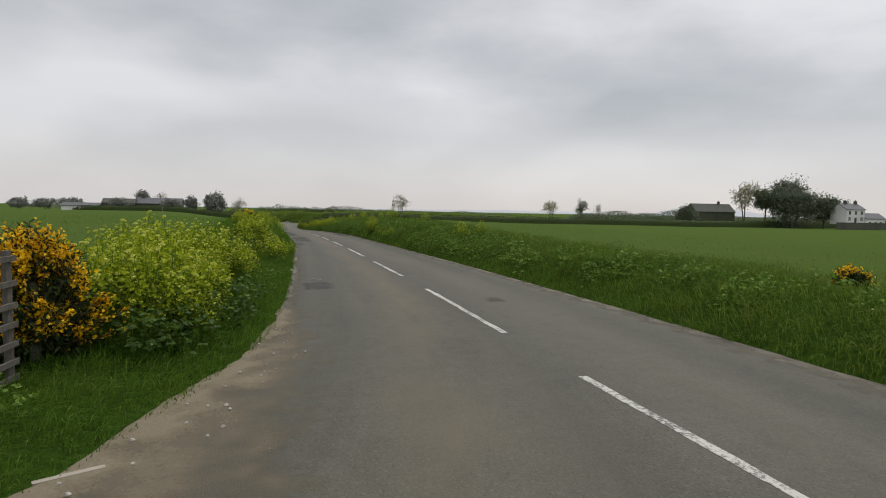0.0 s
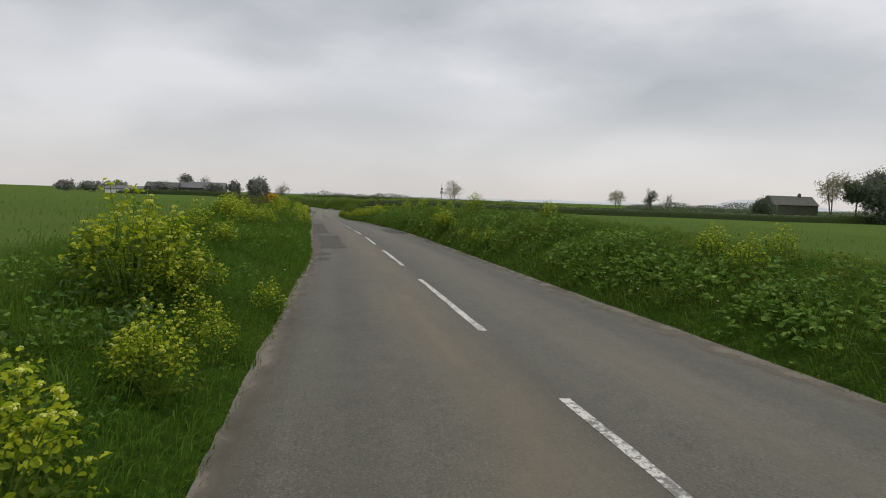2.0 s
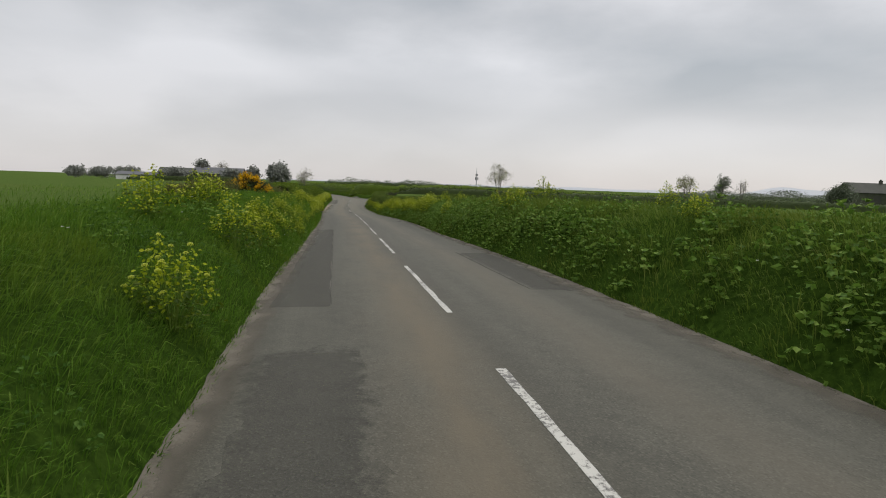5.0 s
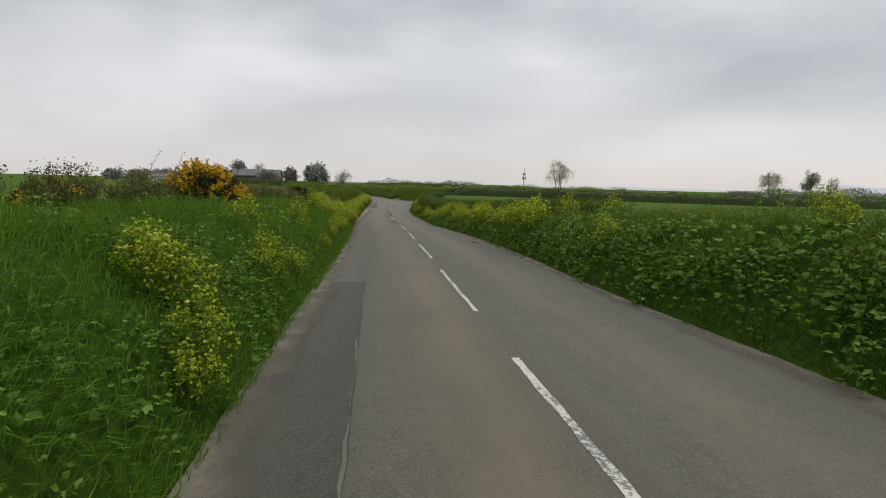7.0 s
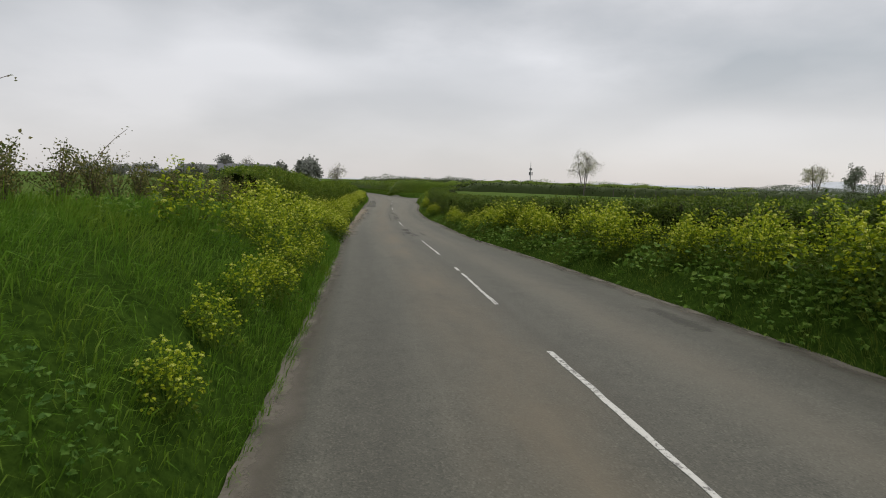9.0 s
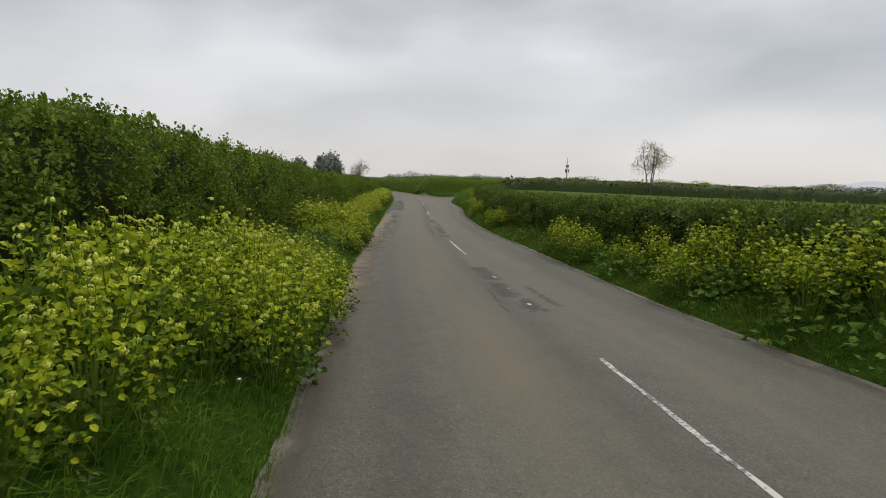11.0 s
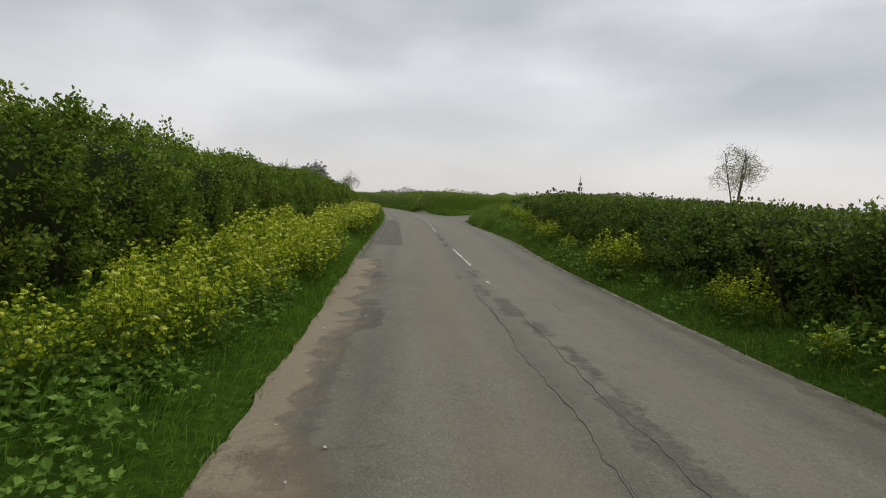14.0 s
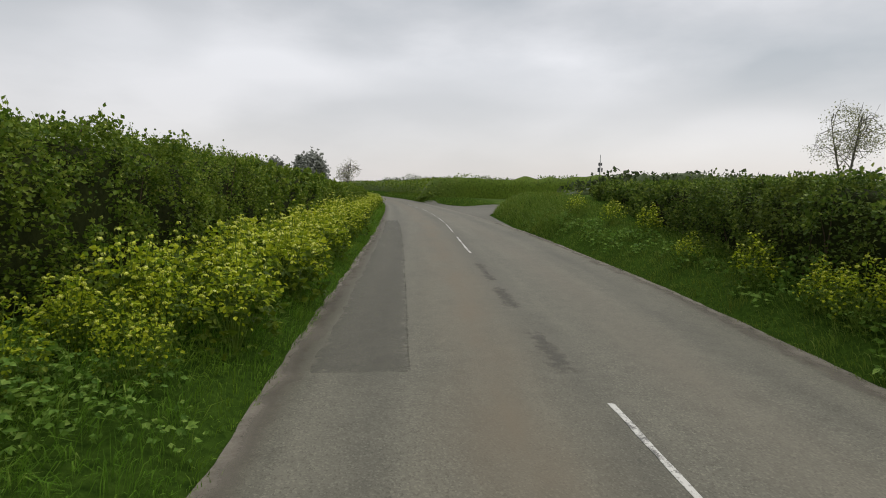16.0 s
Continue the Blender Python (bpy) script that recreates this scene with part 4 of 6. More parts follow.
# larger leaves of young alexanders and hogweed at the foot of the banks: side, y0, y1, step, d0, d1, height
rng = np.random.default_rng(84)
big = []
for side, y0, y1, step, d0, d1, h in ((1, 14, 30, 0.45, 0.25, 1.4, 0.34), (1, 30, 45, 0.6, 0.2, 1.0, 0.32), (1, 45, 66, 0.3, 0.15, 1.0, 0.42), (1, 66, 82, 0.5, 0.15, 0.6, 0.4), (-1, 54.5, 58, 0.9, 0.2, 0.9, 0.26), (-1, 44, 46, 0.3, 0.4, 1.2, 0.3)):
    for y in np.arange(y0, y1, step):
        y = y + rng.uniform(-0.4, 0.4)
        d = rng.uniform(d0, d1)
        big.append((float(edge_l(y)) - d if side < 0 else float(edge_r(y)) + d, y, rng.uniform(0.18, 0.34), h * rng.uniform(0.7, 1.2)))
weed_clumps("hogweed_leaves", "clumps of large pale green young leaves at the bank foot", big, 85, (0.06, 0.105), WEED, 24)
# ferny young growth among the grass, and dark dock leaves at the foot of the thicket
rng = np.random.default_rng(86)
fern_l, fern_r, dock = [], [], []
for _ in range(210):
    y = rng.uniform(14, 72)
    fern_l.append((float(edge_l(y)) - rng.uniform(0.3, 2.6), y, rng.uniform(0.18, 0.34), rng.uniform(0.2, 0.36)))
for _ in range(60):
    y = rng.uniform(10, 62)
    fern_r.append((float(edge_r(y)) + rng.uniform(0.4, 2.1), y, rng.uniform(0.2, 0.4), rng.uniform(0.22, 0.36)))
for y in np.arange(10.0, 13.4, 0.13):
    dock.append((float(edge_l(y)) - rng.uniform(0.42, 0.9), y, rng.uniform(0.16, 0.26), rng.uniform(0.3, 0.6)))
for y in np.arange(20.2, 25.0, 0.34):
    dock.append((float(edge_l(y)) - rng.uniform(0.7, 1.7), y, rng.uniform(0.16, 0.26), rng.uniform(0.25, 0.45)))
for y in np.arange(12.0, 34.0, 0.8):
    fern_r.append((float(edge_r(y)) + rng.uniform(0.9, 1.9), y + rng.uniform(-0.3, 0.3), rng.uniform(0.24, 0.42), rng.uniform(0.25, 0.4)))
for y in np.arange(80.8, 83.6, 0.12):
    dock.append((float(edge_l(y)) - rng.uniform(0.6, 1.6), y, rng.uniform(0.16, 0.28), rng.uniform(0.3, 0.5)))
for y0, y1 in ((74.6, 79.0), (82.4, 88.4)):
    for y in np.arange(y0, y1, 0.15):
        dock.append((float(edge_l(y)) - rng.uniform(0.05, 0.85), y, rng.uniform(0.14, 0.26), rng.uniform(0.25, 0.5)))
weed_clumps("ferny_weeds", "feathery dark green young growth in the long grass", fern_l, 81, (0.017, 0.034), FERN, 72)
weed_clumps("ferny_weeds", "feathery dark green young growth on the opposite bank", fern_r, 82, (0.02, 0.04), FERN, 62)
weed_clumps("dock_leaves", "dark green dock and nettle leaves below the flowering plants", dock, 83, (0.045, 0.085), DOCK, 40)


# ---- hedges ----
def hedge(name, label, y0, y1, face, side, tall, deep, near_end, density, mat, seed, leaf=(0.04, 0.075), category="hedge", group="hedges along the road"):
    """A clipped hedge along the road: face(y) is its near side; tall(y), deep: its height and thickness."""
    rng = np.random.default_rng(seed)
    ob = thing(name, (0, 0, 0), label, category, group)
    geo, wood, core = Geo(), Geo(), Geo()

    def skin(y, z):
        return 0.13 * waves(y, z * 1.3, seed, 1.9) + 0.1 * waves(y, z, seed + 1, 5.5)

    def fill(ya, yb, per_m, lo, hi):
        n = int((yb - ya) * per_m)
        m = n // 30
        cy = rng.uniform(ya, yb, m)
        top = tall(cy) + 0.045 * waves(cy, 0 * cy, seed + 2, 1.1) + 0.04 * waves(cy, 0 * cy, seed + 3, 5.0)
        on_top = rng.uniform(0, 1, m) < 0.42
        cz = np.where(on_top, top - 0.03 - rng.exponential(0.06, m), top * rng.uniform(0.04, 0.97, m))
        cz = np.where(rng.uniform(0, 1, m) < 0.012, top + rng.uniform(0.0, 0.06, m), cz)
        into = np.where(on_top, rng.uniform(0, deep, m), rng.exponential(0.12, m)) + 0.12 * (cz / top > 0.85)
        k = rng.integers(0, m, n)
        off = rng.normal(0, 1, (n, 3)) * [0.045, 0.055, 0.045]
        y, z = cy[k] + off[:, 1], np.maximum(cz[k] + off[:, 2], 0.03)
        x = face(y) + side * (into[k] - skin(cy, cz)[k] + 0.1 + off[:, 0])
        p = np.stack([x, y, base(y) + z], 1)
        d = off * 12 + rng.normal(size=(n, 3)) * 0.5 + np.where(on_top[k][:, None], [0, 0, 0.6], [-side * 0.5, 0, 0.15])
        s = rng.uniform(lo, hi, n)
        leaves(geo, p, d, s, s * rng.uniform(0.6, 0.9, n), rng)

    def base(y):
        return land(face(y) + side * 0.3, y)

    fill(y0, near_end, density, *leaf)
    if y1 > near_end:
        fill(near_end, y1, density * 0.3, leaf[0] * 1.7, leaf[1] * 1.9)
    # a solid core behind the leaves, its dark colour stands for inner shade
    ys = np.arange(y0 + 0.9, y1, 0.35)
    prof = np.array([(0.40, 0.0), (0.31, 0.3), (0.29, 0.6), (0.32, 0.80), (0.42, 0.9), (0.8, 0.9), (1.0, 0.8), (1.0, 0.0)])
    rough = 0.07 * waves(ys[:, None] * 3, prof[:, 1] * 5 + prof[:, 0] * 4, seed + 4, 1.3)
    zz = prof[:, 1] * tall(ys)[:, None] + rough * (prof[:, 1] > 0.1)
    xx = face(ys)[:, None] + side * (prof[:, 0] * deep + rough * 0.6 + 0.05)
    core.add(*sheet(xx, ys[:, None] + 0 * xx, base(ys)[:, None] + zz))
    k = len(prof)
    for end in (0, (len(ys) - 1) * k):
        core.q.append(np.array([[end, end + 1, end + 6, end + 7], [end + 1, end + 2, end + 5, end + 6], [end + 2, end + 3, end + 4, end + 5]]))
    for _ in range(int((y1 - y0) * 9)):
        y = rng.uniform(y0, y1)
        x = float(face(y)) + side * rng.uniform(deep * 0.25, deep * 0.9)
        h = float(tall(y)) * rng.uniform(0.6, 1.02)
        z = float(base(y))
        bend = rng.normal(size=2) * 0.22
        tube(wood, [(x, y, z), (x + bend[0] * 0.4, y + bend[1] * 0.4, z + h * 0.55), (x + bend[0] * 0.6, y + bend[1], z + h)], [0.014, 0.009, 0.003], 3)
    # fresh shoots above the clipped top
    for _ in range(int((min(y1, near_end) - y0) * 7)):
        y = rng.uniform(y0 + 0.5, near_end)
        x = float(face(y)) + side * (0.15 + deep * 0.7 * rng.uniform(0, 1))
        z = float(base(y)) + float(tall(y)) - 0.06
        h = 0.07 + 0.11 * rng.uniform(0, 1) ** 2.5
        bend = rng.normal(size=2) * 0.25 * h
        tube(wood, [(x, y, z), (x + bend[0], y + bend[1], z + h)], [0.004, 0.002], 3)
        n = 9
        t = rng.uniform(0.2, 1.0, n)[:, None]
        p = np.array([x, y, z]) + t * np.array([bend[0], bend[1], h]) + rng.normal(0, 0.012, (n, 3))
        s = rng.uniform(leaf[0] * 0.8, leaf[1] * 0.75, n)
        leaves(geo, p, rng.normal(size=(n, 3)) + [0, 0, 0.5], s, s * 0.7, rng)
    part("foliage", geo, mat, ob)
    part("inner_growth", core, SHADED_CORE, ob, "solid core, coloured dark for the shade inside the hedge", smooth=True)
    tagged(part("branchwork", wood, TWIG, ob, "thin brown stems"), kind="stuff")
    return ob


tall_l = along([(-80, 1.60), (73, 1.10), (75.5, 1.68), (78, 1.76), (83, 1.73), (84.5, 1.71), (86.2, 1.86), (87.2, 1.86), (89, 1.79), (92, 1.65), (94, 1.54), (98, 1.53), (103, 1.53), (104.6, 1.54), (106.4, 1.72), (109.7, 1.67), (115, 1.58), (128, 1.40), (400, 1.50)])
tall_r = along([(-80, 1.10), (61, 0.35), (64, 0.75), (68, 0.92), (76, 0.97), (83, 1.08), (88, 1.12), (95, 1.16), (102, 1.15), (105, 1.22), (107.3, 1.30), (112, 1.1), (118, 0.75), (124, 0.45), (400, 0.6)])
hedge("hawthorn_hedge", "tall clipped green hawthorn hedge beside the road", 73.6, 152, lambda y: edge_l(y) - 1.7, -1, tall_l, 1.3, 112, 4300, HEDGE_LEAF, 301, (0.03, 0.058))
hedge("blackthorn_hedge", "lower dark green trimmed hedge behind the verge", 61.5, 124, lambda y: edge_r(y) + np.interp(y, [62, 76, 84, 96, 108, 115, 124], [1.6, 1.15, 0.85, 0.72, 0.85, 1.9, 3.4]), 1, tall_r, 1.2, 112, 2900, HEDGE_LEAF_DARK, 302, (0.036, 0.064))


# ---- alexanders: tall yellow-green umbellifers ----
def umbel_mesh(seed, r, knobs=11, rays=True):
    """A domed flower head: many small knobs, each a tiny umbel of its own."""
    rng = np.random.default_rng(seed)
    g = Geo()
    for k in range(knobs):
        a, th = 2.4 * k, math.acos(1 - 0.92 * (k + 0.5) / knobs)
        c = np.array([math.sin(th) * math.cos(a), math.sin(th) * math.sin(a), math.cos(th) * 0.85]) * r * rng.uniform(0.85, 1.1)
        q = r * rng.uniform(0.30, 0.42) * (11 / knobs) ** 0.5
        out = unit(c)
        s1 = unit(np.cross(out, [0.3, 0.2, 1.0]))
        s2 = np.cross(out, s1)
        ring = [c + q * (s1 * math.cos(b) + s2 * math.sin(b)) for b in np.arange(5) * 1.2566]
        v = np.array([c + out * q * 0.6, *ring])
        g.add(v, None, [(0, 1 + b, 1 + (b + 1) % 5) for b in range(5)])
        if rays:
            g.add([c * 0.15 - [0, 0, r * 0.9], c + s1 * 0.002, c - s1 * 0.002], None, [(0, 1, 2)])
    return g.mesh("umbel", FLOWER, False)


UMBELS = [umbel_mesh(400 + i, r) for i, r in enumerate((0.021, 0.025, 0.029))]
FAR_UMBELS = [umbel_mesh(410 + i, r, 5, False) for i, r in enumerate((0.023, 0.027, 0.031))]


def alexanders(seed, tall, heads, split=True):
    """One plant at the origin: stems, lower leaves, upper leaves and flower heads."""
    rng = np.random.default_rng(seed)
    ob = thing("alexanders_plant", (0, 0, 0), "yellow-green flowering alexanders plant with domed umbels on the verge", "wild plant", "alexanders along the verges")
    stems, low, high, joined = Geo(), Geo(), Geo(), Geo()
    wide = 0.40 * tall
    tips = []
    for k in range(heads):
        a, u = 2.4 * k + rng.uniform(-0.5, 0.5), ((k + 0.5) / heads) ** 0.5
        r = wide * u * rng.uniform(0.85, 1.1)
        tips.append(np.array([r * math.cos(a), r * math.sin(a), tall * (1.0 - 0.5 * u ** 2.2) * rng.uniform(0.78, 1.04)]))
    for tip in tips:
        foot = np.array([tip[0] * 0.15, tip[1] * 0.15, 0])
        knee = np.array([tip[0] * 0.5, tip[1] * 0.5, tip[2] * 0.5])
        tube(stems, [foot, knee, tip], [0.009, 0.006, 0.003], 3)
    # ternate leaves: sprays of three rounded leaflets, on the skin of a loose mound
    blade = broad_leaves if split else leaves

    def sprays(geo, n, z0, z1, reach, size, droop):
        a = rng.uniform(0, 6.28, n)
        z = rng.uniform(z0, z1, n)
        shell = wide * np.sqrt(np.clip(1 - (z - 0.25).clip(0, 1) ** 2.0 * 1.45, 0.03, 1)) * (1 + 0.18 * np.sin(3 * a + seed) + 0.12 * np.sin(5 * a + 9 * z))
        r = shell * rng.uniform(reach, 1.05, n)
        p = np.stack([r * np.cos(a), r * np.sin(a), z * tall], 1)
        d = np.stack([np.cos(a), np.sin(a), rng.uniform(-droop, 0.35, n)], 1) + rng.normal(size=(n, 3)) * 0.35
        s = rng.uniform(*size, n)
        for turn in (-0.95, 0.0, 0.95):
            c, q = math.cos(turn), math.sin(turn)
            dd = np.stack([d[:, 0] * c - d[:, 1] * q, d[:, 0] * q + d[:, 1] * c, d[:, 2]], 1)
            blade(geo, p + unit(dd) * 0.012, dd, s * (1.1 if turn == 0 else 0.9), s * 0.8, rng)

    def tufts(geo, tip, n, drop, loose, size):
        p = tip - [0, 0, drop] + rng.normal(0, loose, (n, 3)) * [1, 1, 1.4]
        s = rng.uniform(*size, n)
        d = (p - tip) * [1, 1, 0.4] * 12 + rng.normal(size=(n, 3)) * [0.6, 0.6, 0.4]
        blade(geo, p, d, s, s * 0.8, rng)

    if split:
        sprays(low, 108, 0.05, 0.6, 0.5, (0.036, 0.06), 0.7)
        sprays(high, 40, 0.32, 0.74, 0.3, (0.030, 0.05), 0.4)
    else:
        sprays(low, 70, 0.04, 0.62, 0.5, (0.065, 0.1), 0.7)
        sprays(high, 45, 0.35, 0.80, 0.2, (0.05, 0.08), 0.4)
    for tip in tips:
        if split:
            tufts(high, tip, 13, 0.075, 0.038, (0.028, 0.05))
            tufts(high, tip * [0.86, 0.86, 0.84], 7, 0.08, 0.05, (0.034, 0.058))
        else:
            tufts(high, tip, 7, 0.1, 0.042, (0.034, 0.058))
    part("stem", stems, STEM, ob)
    part("lower_foliage", low, BASAL, ob, "broad green lower leaves")
    part("upper_foliage", high, BRACT, ob, "yellow-green upper leaves")
    for tip in tips:
        me = (UMBELS if split else FAR_UMBELS)[rng.integers(0, 3)]
        if split:
            head = part("flower_head", me, FLOWER, ob, "pale yellow domed umbel")
            head.matrix_basis = pose(*tip, rng.uniform(-25, 25), rng.uniform(-25, 25), 0)
        else:
            v = np.empty(len(me.vertices) * 3)
            me.vertices.foreach_get("co", v)
            joined.add(v.reshape(-1, 3) + tip, None, [tuple(f.vertices) for f in me.polygons])
    if not split:
        tagged(part("flower_head", joined, FLOWER, ob, "pale yellow domed umbels"), kind="stuff")
    return ob


NEAR_KINDS = [alexanders(500 + i, 1.0, h) for i, h in enumerate((16, 20, 22, 14))]
DRIFT = {}
DRIFT_KINDS = []


def drift_kind(seed, heads):
    ob = alexanders(seed, 1.0, heads, False)
    kind = []
    for o in ob.children:
        v = np.empty(len(o.data.vertices) * 3)
        o.data.vertices.foreach_get("co", v)
        faces = [tuple(f.vertices) for f in o.data.polygons]
        kind.append((o.name.split(".")[0], o.data.materials[0], v.reshape(-1, 3), [f for f in faces if len(f) == 4], [f for f in faces if len(f) == 3]))
    for o in (*ob.children, ob):
        bpy.data.objects.remove(o)
    DRIFT_KINDS.append(kind)


for i, h in enumerate((15, 19, 17)):
    drift_kind(520 + i, h)


rng = np.random.default_rng(88)
planted = [0, 0]


def plant(x, y, size, near=True):
    m = Matrix.Translation(at(x, y, -0.03)) @ Matrix.Rotation(rng.uniform(0, 6.28), 4, "Z") @ Matrix.Diagonal((size * rng.uniform(0.9, 1.1), size * rng.uniform(0.9, 1.1), size, 1))
    k = planted[not near]
    planted[not near] += 1
    if not near:
        mm = np.array(m)
        for name, mat, v, q, t in DRIFT_KINDS[k % 3]:
            DRIFT.setdefault(name, (Geo(), mat))[0].add(v @ mm[:3, :3].T + mm[:3, 3], q, t)
    elif k < len(NEAR_KINDS):
        NEAR_KINDS[k].matrix_basis = m
    else:
        copy_thing(NEAR_KINDS[k % len(NEAR_KINDS)], m).matrix_basis = m


# single plants on the open banks: x, y, height
for x, y, s in [(-0.41, 22.95, 1.14), (-0.22, 23.3, 0.86), (0.08, 23.5, 0.62), (-0.72, 23.4, 0.85), (-0.12, 23.0, 0.6), (-0.35, 23.7, 0.95), (0.3, 19.4, 0.74), (0.08, 19.8, 0.66), (-0.35, 19.8, 0.8), (0.39, 20.96, 0.62), (0.24, 21.1, 0.42), (0.35, 22.3, 0.52), (0.52, 22.0, 0.42), (0.7, 23.95, 0.45),
                (-0.42, 27.8, 0.52), (-0.58, 27.9, 0.42), (-1.1, 28.8, 0.72), (-1.27, 29.5, 0.39), (-0.88, 32.0, 0.64), (-0.55, 32.4, 0.58), (-0.24, 32.75, 0.5), (-1.2, 33.0, 0.72), (-1.67, 34.8, 0.78),
                (-1.93, 34.8, 0.67), (-0.71, 33.0, 0.5), (-0.61, 34.2, 0.44), (-1.84, 35.3, 0.72),
                (-0.48, 33.8, 0.55), (-0.36, 37.4, 0.8), (0.18, 39.6, 0.67), (-1.06, 42.8, 0.75), (-0.19, 43.4, 0.77), (-0.3, 17.5, 0.55), (-0.1, 17.1, 0.4), (-1.9, 39.5, 0.7), (-2.1, 38.2, 0.8),
                (-0.12, 44.8, 0.58), (-0.3, 45.0, 0.5), (-1.0, 45.2, 0.8), (-1.25, 45.6, 0.75), (-0.42, 46.6, 0.68), (-0.55, 46.75, 0.55), (-0.4, 46.1, 0.34), (-0.1, 46.2, 0.36), (-0.16, 47.8, 0.6), (-0.34, 47.6, 0.52),
                (-0.65, 51.0, 0.55), (-0.42, 51.1, 0.6), (-0.2, 50.6, 0.6), (-0.1, 50.25, 0.46), (-0.8, 51.3, 0.5), (-0.52, 53.8, 0.58), (-0.42, 53.2, 0.55), (-0.36, 54.6, 0.5), (-1.0, 54.65, 0.55),
                (-1.0, 58.45, 0.64), (-0.85, 58.2, 0.42), (-0.56, 58.95, 0.36), (-0.72, 61.6, 0.4), (-0.82, 62.5, 0.44), (-0.88, 63.4, 0.5), (-0.9, 64.2, 0.5),
                (6.75, 24.56, 0.58), (6.56, 23.63, 0.62), (7.35, 24.0, 0.55), (7.23, 32.3, 0.62), (6.55, 38.0, 0.85), (5.42, 31.6, 0.5), (5.32, 32.8, 0.45), (5.4, 38.5, 0.7), (5.35, 37.8, 0.9), (5.35, 34.8, 0.36), (5.5, 36.5, 0.4), (6.0, 42.5, 0.5),
                (5.5, 50.1, 0.8), (6.4, 50.3, 0.85), (5.6, 52.6, 0.55), (4.9, 57.6, 0.46), (4.7, 56.7, 0.6), (5.6, 58.9, 0.6), (5.2, 61.0, 0.8), (7.0, 45.0, 0.6), (6.9, 54.5, 0.6)]:
    plant(x, y, s * (1.04 if y < 45 else 0.96))
# the thicket after the gateway
for y in np.arange(10.7, 16.3, 0.44):
    for off, s in ((0.0, 0.8), (0.48, 1.04), (1.0, 1.12)):
        plant(float(edge_l(y)) - np.interp(y, [11.4, 12.4, 14.2, 15.2], [0.6, 0.95, 1.25, 0.75]) - off - rng.uniform(-0.1, 0.2), y + rng.uniform(-0.2, 0.2), s * rng.uniform(0.8, 1.06) * np.interp(y, [14.2, 16.0], [1.0, 0.86]))
# bands along the hedges: y0, y1, step, distances from the road's edge, heights, near
for y0, y1, step, offs, lo, hi, near in ((64.6, 69.0, 0.75, (0.35, 0.8), 0.5, 0.74, True), (69.0, 74.8, 0.6, (0.6, 1.1), 0.6, 0.9, True), (74.8, 78.8, 0.45, (0.18, 0.6, 1.05), 0.66, 0.92, True), (78.8, 82.2, 0.7, (0.8,), 0.34, 0.5, True), (82.6, 84.8, 0.5, (0.3, 0.75), 0.45, 0.7, True), (84.8, 87.9, 0.42, (0.3, 0.72, 1.25), 0.72, 1.05, True),
                                         (92.2, 95.8, 0.5, (0.55, 1.05), 0.55, 0.78, True), (95.8, 100.4, 0.42, (0.55, 1.0), 0.66, 0.92, True), (100.6, 104.6, 0.7, (1.15,), 0.36, 0.6, True), (104.8, 117.0, 0.5, (0.5, 1.0), 0.7, 1.0, False)):
    for y in np.arange(y0, y1, step):
        for off in offs:
            plant(float(edge_l(y)) - off - rng.uniform(-0.15, 0.2), y + rng.uniform(-0.2, 0.2), rng.uniform(lo, hi), near and (off < 0.9 or y > 92))
for y in np.arange(61.8, 80, 0.43):
    plant(float(edge_r(y)) + rng.uniform(0.45, 1.15), y + rng.uniform(-0.2, 0.2), rng.uniform(0.72, 1.08))
for x, y, s in [(2.75, 84.6, 0.85), (2.68, 83.0, 0.9), (2.8, 82.3, 0.78), (2.72, 83.8, 0.88), (3.0, 95.3, 0.46), (2.7, 95.5, 0.5), (2.6, 92.9, 0.67), (2.6, 92.2, 0.8), (2.75, 92.5, 0.6), (2.8, 100.0, 0.58), (2.25, 93.6, 0.36),
                (3.05, 109.1, 0.56), (2.95, 105.3, 0.7), (2.9, 105.8, 0.6), (2.65, 102.2, 0.5), (2.15, 98.8, 0.85), (2.3, 98.3, 0.8), (3.3, 112.0, 0.7), (3.4, 114.5, 0.7), (3.3, 117.5, 0.8),
                (-3.15, 103.8, 0.6), (-3.7, 104.1, 0.62), (-3.3, 104.5, 0.7),
                (2.36, 94.95, 0.66), (2.2, 92.6, 0.7), (2.4, 98.6, 0.78), (2.75, 104.5, 0.78), (3.0, 107.2, 0.75), (2.95, 80.7, 0.62), (3.3, 79.9, 0.66), (2.9, 78.5, 0.72)]:
    plant(min(x, float(edge_r(y)) + 0.55) if 82 < y < 111 else x, y, s)
for y in np.arange(117, 160, 0.75):
    plant(float(edge_l(y)) - rng.uniform(0.5, 1.3), y, rng.uniform(0.7, 1.0), False)
for y in np.arange(160, 215, 1.2):
    plant(float(edge_l(y)) - rng.uniform(0.6, 2.0), y, rng.uniform(0.8, 1.1), False)

drift = thing("alexanders_drift", (0, 0, 0), "drift of yellow-green flowering alexanders along the verges", "wild plants", kind="stuff")
for name, (g, mat) in DRIFT.items():
    tagged(part(name, g, mat, drift), kind="stuff")


